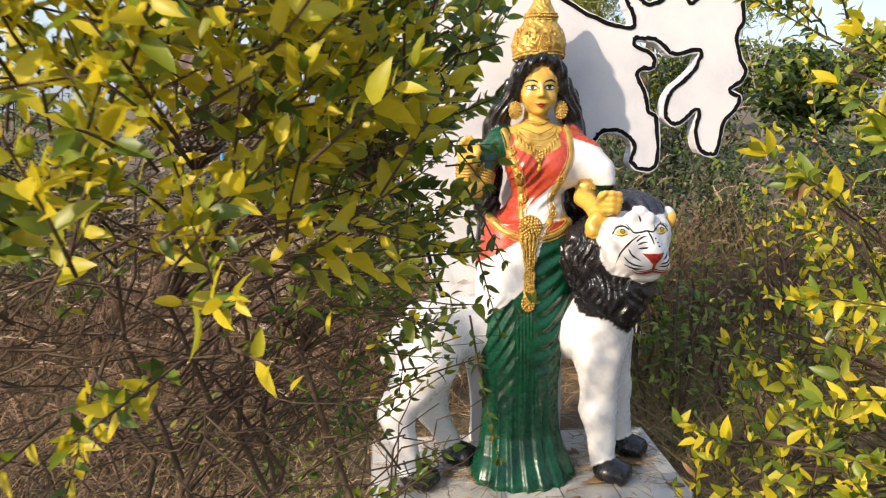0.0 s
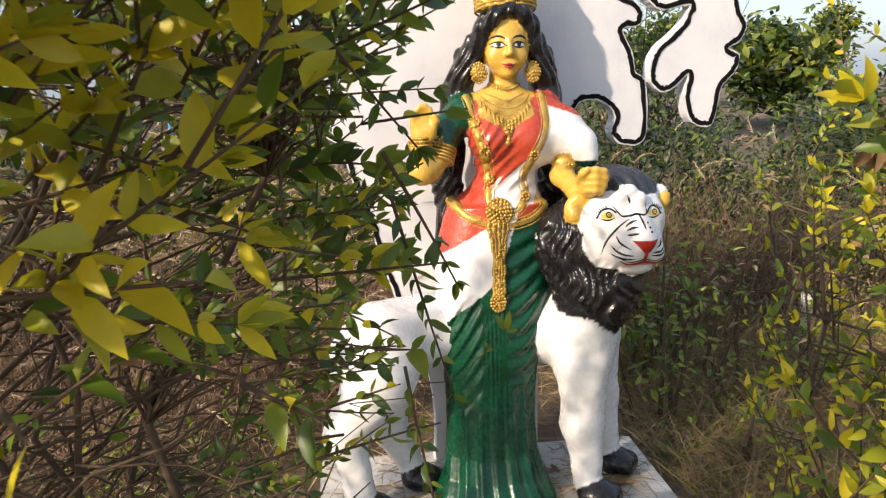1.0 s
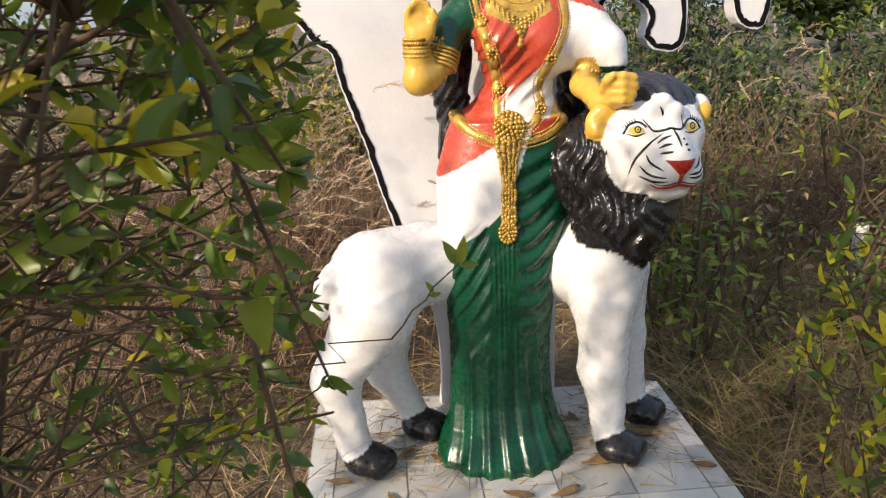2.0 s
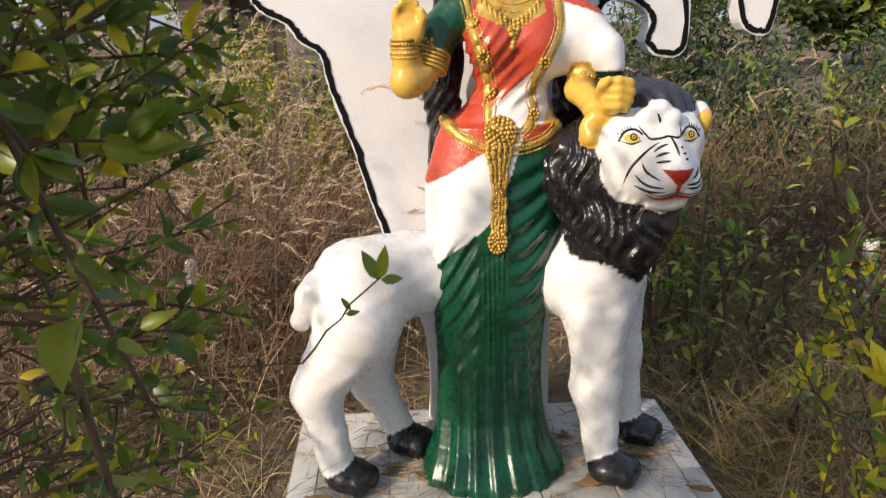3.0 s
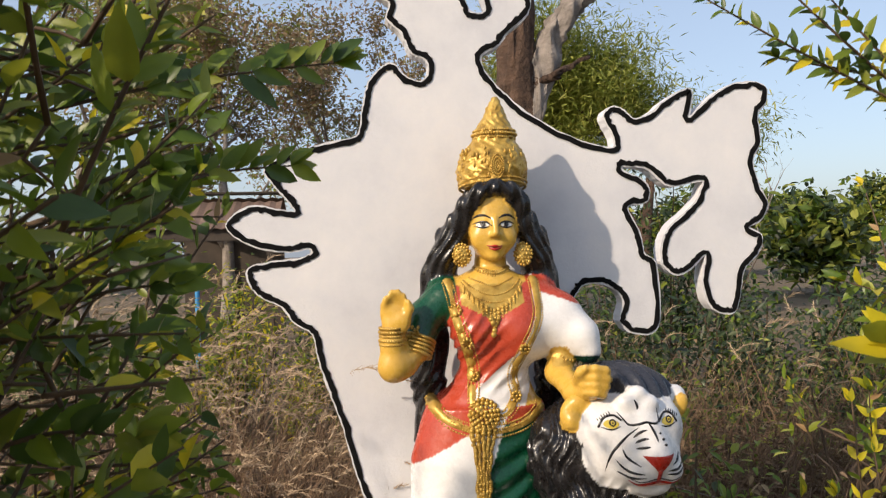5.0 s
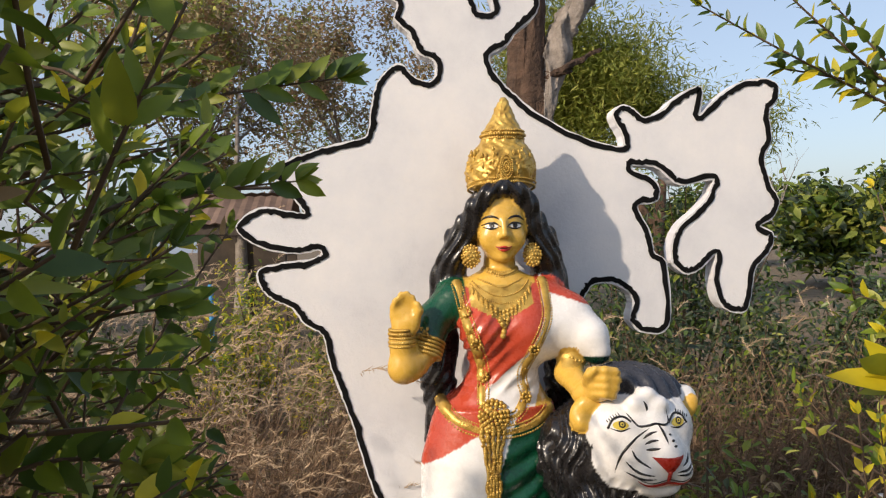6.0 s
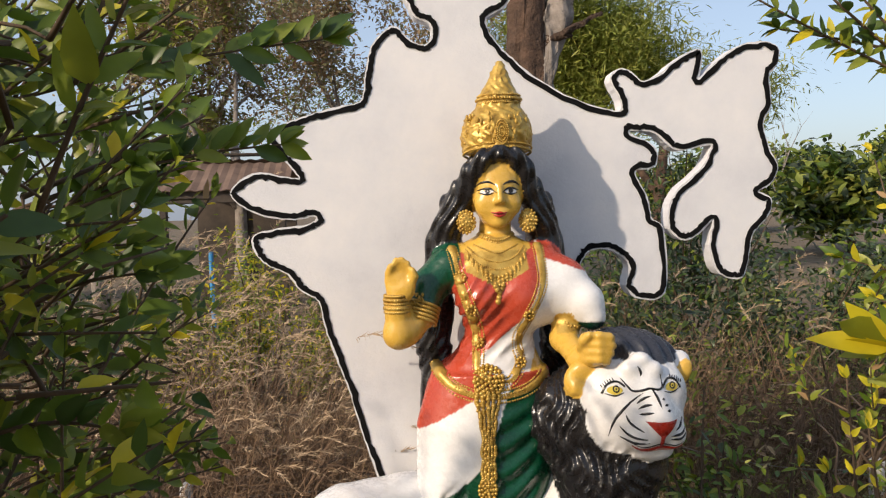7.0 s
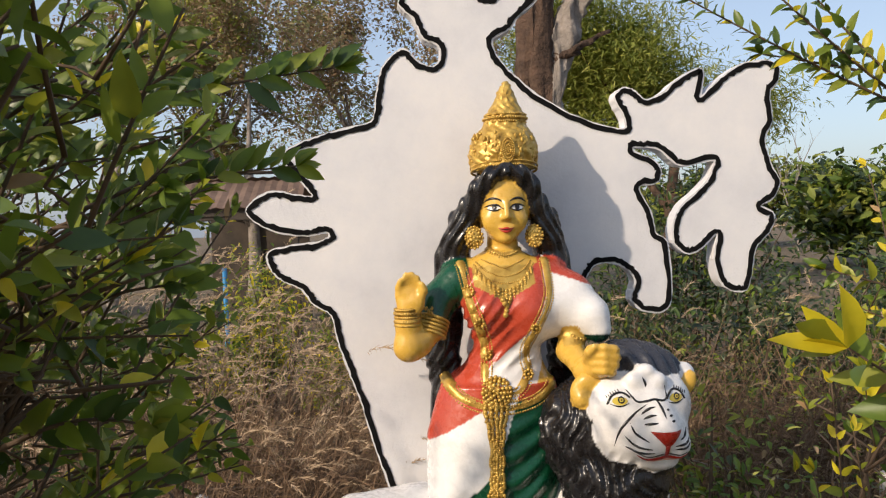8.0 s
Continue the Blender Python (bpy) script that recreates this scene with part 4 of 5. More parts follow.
def leaf_shape(width=0.42, fold=0.18, droop=0.12, pieces=4):
    """A pointed leaf of length 1 along +y, folded along its rib and bent down; verts and faces."""
    v, f = [(0, 0, 0)], []
    for i in range(1, pieces):
        t = i / pieces
        w = width * 0.5 * math.sin(math.pi * t ** 0.8) ** 0.8
        z = -droop * t * t
        v += [(-w, t, z + fold * w), (0, t, z), (w, t, z + fold * w)]
    v.append((0, 1, -droop))
    f += [(0, 2, 1), (0, 3, 2)]
    for i in range(pieces - 2):
        a = 1 + 3 * i
        f += [(a, a + 1, a + 4, a + 3), (a + 1, a + 2, a + 5, a + 4)]
    a = 1 + 3 * (pieces - 2)
    e = len(v) - 1
    f += [(a, a + 1, e), (a + 1, a + 2, e)]
    return [Vector(q) for q in v], f


LEAVES = [leaf_shape(0.36, 0.30, 0.12), leaf_shape(0.42, 0.55, 0.24), leaf_shape(0.33, 0.20, 0.04), leaf_shape(0.45, 0.45, 0.32)]
LEAF_MESHES = {}


def leaf_mesh(k, material):
    key = (k, material.name)
    if key not in LEAF_MESHES:
        me = raw_mesh("leaf", *LEAVES[k], True)
        me.materials.append(material)
        LEAF_MESHES[key] = me
    return LEAF_MESHES[key]


def aim(at, d, up, size):
    """The matrix that puts a leaf at a place, pointing along d."""
    d = d.normalized()
    s = d.cross(up)
    s = s.normalized() if s.length > 1e-4 else d.orthogonal().normalized()
    n = s.cross(d)
    m = Matrix((s, d, n)).transposed().to_4x4() @ Matrix.Diagonal((size, size, size, 1))
    m.translation = at
    return m


class Shrub:
    def __init__(self, name, at, label, group, seed, near=None):
        self.root = empty(name, at, label, "shrub", group)
        self.at = Vector(at)
        self.rng = random.Random(seed)
        self.wood = Heap()
        self.heaps = {}
        self.single = []
        self.near = near

    def leaf(self, p, d, up, size, material):
        k = self.rng.randrange(len(LEAVES))
        m = aim(p, d, up, size)
        if self.near and len(self.single) < 280 and self.near(p):
            self.single.append((k, material, m))
            return
        v, f = LEAVES[k]
        self.heaps.setdefault(material.name, (material, Heap()))[1].add([m @ q - self.at for q in v], f)

    def stick(self, path, r0, r1, sides=5):
        n = len(path)
        v, f = tube([Vector(p) - self.at for p in path], [r0 + (r1 - r0) * i / (n - 1) for i in range(n)], sides)
        self.wood.add(v, f)

    def twig(self, base, d, length, size, pick, gap=0.021, keep=lambda p: True, bend=0.25, bare=0.15):
        """A thin twig with opposite pairs of leaves and a tuft at its tip."""
        r = self.rng
        d = d.normalized()
        pts, p = [base.copy()], base.copy()
        n = max(3, int(length / gap))
        droop = Vector((r.uniform(-bend, bend), r.uniform(-bend, bend), r.uniform(-bend, bend) * 0.8)) / n
        spin = r.uniform(0, 3.14)
        for i in range(n):
            d = (d + droop).normalized()
            p = p + d * (length / n)
            if not keep(p):
                break
            pts.append(p.copy())
            t = (i + 1) / n
            if t < bare:
                continue
            side = d.orthogonal().normalized()
            side = Matrix.Rotation(spin + (i % 2) * 1.57, 3, d) @ side
            for s in (-1, 1):
                if r.random() < 0.12:
                    continue
                out = side * s * r.uniform(0.7, 1.1) + d * r.uniform(0.5, 1.0) + Vector((0, 0, r.uniform(-0.15, 0.3)))
                up = Vector((r.uniform(-1.4, 0.35), r.uniform(-1.3, 0.3), r.uniform(0.1, 1.0)))
                z = size * r.uniform(0.65, 1.15) * (0.75 + 0.45 * math.sin(math.pi * min(t + 0.15, 1)))
                if keep(p + out.normalized() * z):
                    self.leaf(p, out, up, z, pick(p, t))
        if len(pts) > 2:
            self.stick(pts[::2] + ([pts[-1]] if len(pts) % 2 == 0 else []), 0.0022, 0.0009, 4)
            for k in range(4):
                out = d + Vector((r.uniform(-0.6, 0.6), r.uniform(-0.6, 0.6), r.uniform(-0.3, 0.6)))
                if keep(pts[-1] + out.normalized() * size):
                    self.leaf(pts[-1], out, Vector((r.uniform(-0.9, 0.5), r.uniform(-1.2, 0.4), r.uniform(0.2, 1.0))), size * r.uniform(0.6, 1.0), pick(pts[-1], 1.0))
        return pts

    def limb(self, a, b, r0, r1, sag=0.08):
        r = self.rng
        a, b = Vector(a), Vector(b)
        pts = []
        n = 7
        for i in range(n):
            t = i / (n - 1)
            w = math.sin(math.pi * t) * sag
            pts.append(a.lerp(b, t) + Vector((r.uniform(-w, w), r.uniform(-w, w), w * 0.8)))
        self.stick(pts, r0, r1)
        return pts

    def done(self):
        tagged(self.wood.out("branchwork", M_TWIG, self.root, smooth=True), kind="stuff")
        for name in sorted(self.heaps):
            material, heap = self.heaps[name]
            ob = heap.out("foliage", material, self.root, smooth=True)
            tagged(ob, kind="stuff")
        for k, material, m in self.single:
            ob = new("leaf", leaf_mesh(k, material))
            ob.parent = self.root
            ob.matrix_basis = Matrix.Translation(-self.at) @ m


def left_edge(y):
    return min(-0.615 + 0.215 * (y - 1.38), -0.29 - 0.20 * (y - 2.03)) - 0.01


def right_edge(y):
    return -0.27 + 0.50 * (y - 2.03) + 0.05


def golden_shrub_west():
    """The shrub beside the gap: golden at its sunny front, green within, bare twigs below."""
    s = Shrub("golden_shrub", (-1.0, 2.55, 0.0), "tall golden-green shrub with glossy leaves and bare lower twigs", "hedge shrubs", 11,
              near=lambda p: p.x > -0.86 and p.z > 1.15 and p.y > 2.15)
    r = s.rng

    def keep(p):
        ragged = 0.085 * noise.noise(Vector((p.y * 4.0, p.z * 6.5, 7.3))) if p.y > 2.4 else 0.0
        return p.x < left_edge(p.y) + ragged and clear_of_way(p, 0.24)

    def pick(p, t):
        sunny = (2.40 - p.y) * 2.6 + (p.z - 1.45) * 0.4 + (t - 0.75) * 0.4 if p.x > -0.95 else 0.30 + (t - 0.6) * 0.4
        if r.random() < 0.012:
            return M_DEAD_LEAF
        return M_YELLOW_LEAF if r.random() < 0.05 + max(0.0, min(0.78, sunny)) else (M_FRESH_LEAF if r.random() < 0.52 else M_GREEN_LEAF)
    stems = []
    for i in range(11):
        a = Vector((r.uniform(-1.35, -0.62), r.uniform(2.1, 3.0), -0.05))
        b = a + Vector((r.uniform(-0.2, 0.2), r.uniform(-0.25, 0.25), r.uniform(1.2, 1.7)))
        b.x = min(b.x, left_edge(b.y) - 0.12)
        stems += s.limb(a, b, 0.010, 0.003, 0.10)[1:]
    count = 0
    while count < 215:
        b = Vector((r.uniform(-1.30, -0.40), r.uniform(1.78, 3.10), 0.45 + 1.55 * r.random() ** 0.62))
        if b.z < 1.18 and r.random() < 0.84:
            continue
        if b.y < 2.5 and (b.z < 1.51 - 0.10 * (b.y - 1.38) or b.y < 2.12) and r.random() < 0.80:
            continue
        if b.y < 2.5 and b.x < -0.84 and r.random() < 0.4:
            continue
        if not keep(b) or not clear_of_way(b, 0.32):
            continue
        if b.x > left_edge(b.y) - 0.05 or (b.y > 2.45 and b.x < -0.39 - 0.55 * (b.y - 2.03)):
            continue
        if (b.x < -0.85 and r.random() < 0.5) or b.z > 1.56 + 0.12 * (b.y - 2.0) or (b.z > 1.4 and b.x < -0.95) or (b.y > 2.85 and r.random() < 0.55):
            continue
        count += 1
        near = min(stems, key=lambda q: (q - b).length + (0.5 if q.z > b.z else 0))
        if (near - b).length < 0.6:
            s.limb(near, b, 0.0020, 0.0011, 0.04)
        d = (b - Vector((-1.05, 2.55, 1.2))) * 0.8 + Vector((r.uniform(-0.5, 0.6), r.uniform(-0.6, 0.4), r.uniform(-0.25, 0.5)))
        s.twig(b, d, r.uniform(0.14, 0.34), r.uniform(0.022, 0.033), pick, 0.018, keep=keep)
    # golden sunny sprays low over the gap's near side
    count = 0
    while count < 165:
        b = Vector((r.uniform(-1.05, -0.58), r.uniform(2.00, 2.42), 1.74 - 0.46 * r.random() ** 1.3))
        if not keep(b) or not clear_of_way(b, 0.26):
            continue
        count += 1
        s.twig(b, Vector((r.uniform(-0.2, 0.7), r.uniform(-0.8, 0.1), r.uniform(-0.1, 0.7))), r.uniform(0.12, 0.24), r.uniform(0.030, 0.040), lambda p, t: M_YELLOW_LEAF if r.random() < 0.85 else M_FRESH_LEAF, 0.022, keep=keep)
    # large golden leaves that reach out beside the gap
    for i in range(20):
        b = Vector((r.uniform(-0.78, -0.62), r.uniform(2.02, 2.38), r.uniform(1.42, 1.64)))
        s.twig(b, Vector((r.uniform(0.5, 1.0), r.uniform(-0.3, 0.3), r.uniform(0.0, 0.6))), r.uniform(0.07, 0.12), r.uniform(0.032, 0.042), lambda p, t: M_YELLOW_LEAF if r.random() < 0.85 else M_FRESH_LEAF, 0.021, lambda p: clear_of_way(p, 0.16))
    # the bushy outer side
    count = 0
    while count < 110:
        b = Vector((r.uniform(-1.75, -1.02), r.uniform(2.15, 2.60), r.uniform(1.10, 1.72)))
        if not keep(b) or not clear_of_way(b, 0.40) or (b.z < 1.25 and r.random() < 0.6) or b.x > -0.30 - 0.52 * (b.y - 2.05):
            continue
        count += 1
        near = min(stems, key=lambda q: (q - b).length + (0.5 if q.z > b.z else 0))
        if (near - b).length < 0.35:
            s.limb(near, b, 0.0018, 0.0010, 0.03)
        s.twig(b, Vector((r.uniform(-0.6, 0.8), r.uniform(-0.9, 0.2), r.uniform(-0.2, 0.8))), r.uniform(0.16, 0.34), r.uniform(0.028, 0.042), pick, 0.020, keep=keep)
    # lower leafy sprays at the edge of the gap
    count = 0
    while count < 30:
        b = Vector((r.uniform(-0.85, -0.52), r.uniform(2.55, 3.05), r.uniform(0.78, 1.30)))
        if not keep(b):
            continue
        count += 1
        s.limb(Vector((-0.95, 2.75, b.z - 0.2)), b, 0.003, 0.0016, 0.03)
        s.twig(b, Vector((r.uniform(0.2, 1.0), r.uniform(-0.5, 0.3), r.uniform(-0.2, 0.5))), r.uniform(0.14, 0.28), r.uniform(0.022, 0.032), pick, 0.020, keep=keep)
    # dry inner twigs
    for i in range(560):
        b = Vector((r.uniform(-1.4, -0.5), r.uniform(2.25, 3.1), r.uniform(0.15, 1.35)))
        e = b + Vector((r.uniform(-0.3, 0.3), r.uniform(-0.3, 0.3), r.uniform(-0.12, 0.25)))
        if keep(b) and keep(e) and clear_of_way(b, 0.22) and clear_of_way(e, 0.22):
            s.limb(b, e, 0.0018, 0.0008, 0.03)
    # long arching sprays out over the gap

    def clear(p):
        return clear_of_way(p, 0.17)
    for a, e, n in (((-0.68, 2.78, 1.58), (-0.325, 2.95, 1.695), 0.050), ((-0.60, 2.82, 1.515), (-0.375, 2.95, 1.58), 0.048), ((-0.58, 2.72, 1.42), (-0.455, 2.72, 1.46), 0.042),
                    ((-0.66, 2.80, 1.63), (-0.49, 2.80, 1.68), 0.042), ((-0.58, 2.66, 1.34), (-0.455, 2.62, 1.36), 0.040), ((-0.62, 2.66, 1.52), (-0.50, 2.68, 1.57), 0.040),
                    ((-0.60, 2.60, 1.24), (-0.45, 2.56, 1.27), 0.040), ((-0.60, 2.70, 1.60), (-0.51, 2.72, 1.63), 0.040), ((-0.70, 2.75, 1.45), (-0.50, 2.80, 1.48), 0.042)):
        a, e = Vector(a), Vector(e)
        d = e - a
        k = max(8, int(d.length / 0.016))
        stem = [a + d * (i / k) + Vector((0, 0, 0.012 * math.sin(math.pi * i / k))) for i in range(k + 1)]
        s.stick(stem, 0.0026, 0.0010, 5)
        s.limb(Vector((-0.95, 2.75, 1.15)), a, 0.005, 0.003, 0.03)
        d.normalize()
        for i, p in enumerate(stem[1:]):
            for side in (-1, 1):
                if r.random() < 0.10:
                    continue
                lift = r.uniform(0.45, 1.0) if side > 0 or r.random() < 0.55 else r.uniform(-0.7, -0.2)
                out = d * r.uniform(0.6, 1.0) + Vector((0, side * r.uniform(0.1, 0.6), lift))
                z = n * r.uniform(0.7, 1.12) * (1.0 if i < k - 4 else 0.85)
                if clear(p + out.normalized() * z):
                    s.leaf(p, out, Vector((r.uniform(-0.7, 0.2), -1.0, r.uniform(0.0, 0.7))), z, M_GREEN_LEAF if r.random() < 0.62 else M_FRESH_LEAF)
        for side in range(4):
            s.leaf(stem[-1], d + Vector((0, r.uniform(-0.3, 0.3), r.uniform(-0.3, 0.7))), Vector((-0.2, -1, 0.4)), n * r.uniform(0.7, 1.0), M_FRESH_LEAF)
    # small-leaved drooping twigs at the edge of the gap
    for a, e in (((-0.47, 2.34, 1.40), (-0.412, 2.36, 1.30)), ((-0.46, 2.40, 1.36), (-0.415, 2.42, 1.18)), ((-0.45, 2.44, 1.20), (-0.42, 2.42, 0.98)), ((-0.52, 2.35, 1.50), (-0.45, 2.33, 1.40))):
        a, e = Vector(a), Vector(e)
        s.twig(a, e - a, (e - a).length, 0.019, lambda p, t: M_GREEN_LEAF, 0.018, clear, 0.1, 0.05)
    # the lone sprig before the lion
    s.limb((-0.56, 2.58, 1.04), (-0.372, 2.60, 1.115), 0.0007, 0.0006, 0.035)
    s.limb((-0.372, 2.60, 1.115), (-0.318, 2.60, 1.172), 0.0008, 0.0006, 0.003)
    for p, d, z in (((-0.319, 2.60, 1.170), (-0.45, 0.1, 0.9), 0.022), ((-0.319, 2.60, 1.170), (0.20, -0.1, 0.9), 0.024), ((-0.318, 2.60, 1.170), (1.0, 0.0, 0.02), 0.015), ((-0.338, 2.60, 1.150), (-0.5, 0, 0.8), 0.012), ((-0.342, 2.60, 1.148), (0.8, 0, 0.1), 0.010)):
        s.leaf(Vector(p), Vector(d), Vector((0.1, -1, 0.3)), z, M_FRESH_LEAF)
    s.done()


def golden_shrub_east():
    s = Shrub("golden_shrub", (0.75, 2.75, 0.0), "golden-leaved shrub with upright sprigs and a withered bunch", "hedge shrubs", 23,
              near=lambda p: p.x < 0.62 and p.y < 3.2 and p.z > 0.9)
    r = s.rng

    def keep(p):
        return p.x > right_edge(p.y) and clear_of_way(p, 0.16)

    def pick(p, t):
        if r.random() < 0.025:
            return M_DEAD_LEAF
        return M_YELLOW_LEAF if r.random() < 0.36 + 0.25 * (t > 0.7) else (M_FRESH_LEAF if r.random() < 0.65 else M_GREEN_LEAF)
    stems = []
    for i in range(8):
        a = Vector((r.uniform(0.45, 1.35), r.uniform(2.3, 3.3), -0.05))
        b = a + Vector((r.uniform(-0.3, 0.1), r.uniform(-0.2, 0.2), r.uniform(0.9, 1.3)))
        b.x = max(b.x, right_edge(b.y) + 0.12)
        stems += s.limb(a, b, 0.008, 0.003, 0.09)[1:]
    count = 0
    while count < 310:
        b = Vector((r.uniform(-0.15, 1.25), r.uniform(2.05, 3.5), 0.25 + 0.95 * r.random() ** 0.8))
        if r.random() < 0.08:
            b.z = r.uniform(1.2, 1.5)
        if b.z > 1.0 and b.y > 2.55 and b.x < 0.50:
            continue
        if not keep(b) or not clear_of_way(b, 0.30) or b.x < right_edge(b.y) + 0.05 * r.random():
            continue
        count += 1
        near = min(stems, key=lambda q: (q - b).length + (0.5 if q.z > b.z else 0))
        if (near - b).length < 0.7:
            s.limb(near, b, 0.0028, 0.0015, 0.04)
        d = Vector((r.uniform(-0.7, 0.3), r.uniform(-0.6, 0.4), r.uniform(0.1, 1.0)))
        s.twig(b, d, r.uniform(0.12, 0.28), r.uniform(0.024, 0.038), pick, 0.022, keep=keep)
    count = 0
    while count < 42:
        b = Vector((r.uniform(-0.08, 0.40), r.uniform(2.05, 2.60), r.uniform(0.70, 1.10)))
        if not clear_of_way(b, 0.26) or b.x < right_edge(b.y) - 0.10:
            continue
        count += 1
        s.limb(Vector((0.55, 2.70, 0.7)), b, 0.003, 0.0016, 0.04)
        s.twig(b, Vector((r.uniform(-0.8, 0.3), r.uniform(-0.6, 0.3), r.uniform(0.0, 0.9))), r.uniform(0.10, 0.22), r.uniform(0.026, 0.036), pick, 0.022, lambda p: clear_of_way(p, 0.18) and p.x > right_edge(p.y) - 0.12)
    # clusters at the edge of the gap, tall front sprays and the arching top branch
    for a, e, z in (((0.22, 2.55, 1.30), (0.03, 2.50, 1.415), 0.055), ((0.26, 2.55, 1.28), (0.10, 2.50, 1.38), 0.055), ((0.16, 2.30, 1.38), (0.02, 2.24, 1.47), 0.045), ((0.30, 2.40, 1.45), (0.16, 2.36, 1.62), 0.045),
                    ((0.30, 2.46, 1.40), (0.18, 2.40, 1.53), 0.045), ((0.26, 2.30, 1.20), (-0.08, 2.20, 1.27), 0.042), ((0.25, 2.25, 1.10), (-0.10, 2.14, 1.18), 0.042), ((0.5, 2.75, 1.05), (0.28, 2.80, 1.27), 0.036),
                    ((0.46, 2.85, 0.95), (0.33, 2.86, 1.22), 0.034), ((0.42, 2.6, 1.0), (0.22, 2.62, 1.12), 0.036),
                    ((0.38, 2.92, 1.40), (0.25, 2.90, 1.44), 0.031), ((0.40, 2.90, 1.34), (0.29, 2.90, 1.39), 0.028), ((0.28, 2.90, 1.05), (0.257, 2.90, 1.30), 0.022), ((0.32, 2.90, 1.0), (0.29, 2.90, 1.24), 0.024), ((0.24, 2.85, 1.02), (0.215, 2.85, 1.21), 0.022),
                    ((0.25, 2.38, 1.40), (0.01, 2.30, 1.52), 0.042), ((0.27, 2.42, 1.50), (0.06, 2.34, 1.60), 0.042), ((0.30, 2.42, 1.55), (0.12, 2.36, 1.67), 0.042), ((0.24, 2.36, 1.46), (0.03, 2.31, 1.57), 0.040), ((0.34, 2.45, 1.58), (0.20, 2.40, 1.74), 0.040)):
        a, e = Vector(a), Vector(e)
        s.twig(a, e - a, (e - a).length, z, lambda p, t: M_YELLOW_LEAF if r.random() < 0.72 else M_FRESH_LEAF, 0.022, lambda p: clear_of_way(p, 0.16), 0.1, 0.45)
        s.limb(Vector((0.55, 2.70, 0.85)), a, 0.004, 0.0025, 0.04)
    tip = s.limb((0.62, 2.85, 1.35), (0.40, 2.90, 1.60), 0.006, 0.004, 0.05)[-1]
    for a, e in (((0.40, 2.90, 1.605), (0.07, 2.90, 1.750)), ((0.33, 2.90, 1.65), (0.15, 2.88, 1.775)), ((0.36, 2.90, 1.64), (0.24, 2.92, 1.77)), ((0.40, 2.88, 1.64), (0.33, 2.86, 1.77)), ((0.30, 2.90, 1.67), (0.19, 2.92, 1.70))):
        a, e = Vector(a), Vector(e)
        s.twig(a, e - a, (e - a).length, 0.025, lambda p, t: M_GREEN_LEAF if r.random() < 0.72 else M_YELLOW_LEAF, 0.0120, lambda p: True, 0.12, 0.05)
    for i in range(9):
        s.leaf(Vector((0.215 + r.uniform(-0.02, 0.02), 2.70, 1.355)), Vector((r.uniform(-0.5, 0.5), r.uniform(-0.4, 0.4), -1)), Vector((0, -1, 0)), r.uniform(0.035, 0.05), M_DEAD_LEAF)
    s.limb((0.40, 2.75, 1.2), (0.215, 2.70, 1.36), 0.003, 0.002, 0.02)
    s.done()


def hedge_shrub(at, size, n, seed, label, mats, leaf=0.04):
    """A looser shrub added out of view in line with the hedge, away from the gap."""
    s = Shrub("hedge_shrub", at, label, "hedge shrubs", seed)
    r = s.rng
    at = Vector(at)
    for i in range(5):
        a = at + Vector((r.uniform(-0.3, 0.3) * size[0], r.uniform(-0.3, 0.3) * size[1], -0.05))
        s.limb(a, a + Vector((r.uniform(-0.3, 0.3), r.uniform(-0.3, 0.3), size[2] * 0.8)), 0.014, 0.004, 0.1)
    for i in range(n):
        v = Vector((r.gauss(0, 1), r.gauss(0, 1), r.gauss(0, 1))).normalized() * r.random() ** 0.4
        b = at + Vector((v.x * size[0] / 2, v.y * size[1] / 2, size[2] * (0.55 + 0.42 * v.z)))
        s.twig(b, v + Vector((r.uniform(-0.4, 0.4), r.uniform(-0.4, 0.4), r.uniform(0, 0.6))), r.uniform(0.15, 0.35), leaf * r.uniform(0.8, 1.2), lambda p, t: r.choice(mats), leaf * 0.6, bare=0.0)
    s.done()


golden_shrub_west()
golden_shrub_east()
# out of view: stands in for foliage whose leaves dapple the lion's sunlight
hedge_shrub((-1.98, 2.72, 0), (0.85, 0.9, 2.1), 80, 31, "thin tall green shrub added out of view to dapple the sunlight", [M_GREEN_LEAF, M_GREEN_LEAF, M_YELLOW_LEAF, M_FRESH_LEAF])
hedge_shrub((2.1, 3.0, 0), (1.1, 1.1, 1.3), 90, 33, "low golden shrub in the hedge line", [M_YELLOW_LEAF, M_GREEN_LEAF, M_FRESH_LEAF])


# ---- dry grass ----
def blade(heap, r, base, d, length, width, bend, pieces=3):
    d = d.normalized()
    side = d.cross(Vector((r.uniform(-1, 1), r.uniform(-1, 1), 0.2))).normalized()
    p, v, f = base.copy(), [], []
    pull = Vector((d.x, d.y, 0))
    pull = pull.normalized() if pull.length > 1e-3 else Vector((1, 0, 0))
    for i in range(pieces + 1):
        t = i / pieces
        w = width * (1 - 0.85 * t)
        v += [p - side * w / 2, p + side * w / 2]
        if i:
            k = 2 * i
            f.append((k - 2, k - 1, k + 1, k))
        d = (d + pull * bend / pieces + Vector((0, 0, -bend * 0.75 / pieces))).normalized()
        p = p + d * (length / pieces)
    heap.add(v, f)
    return p, d


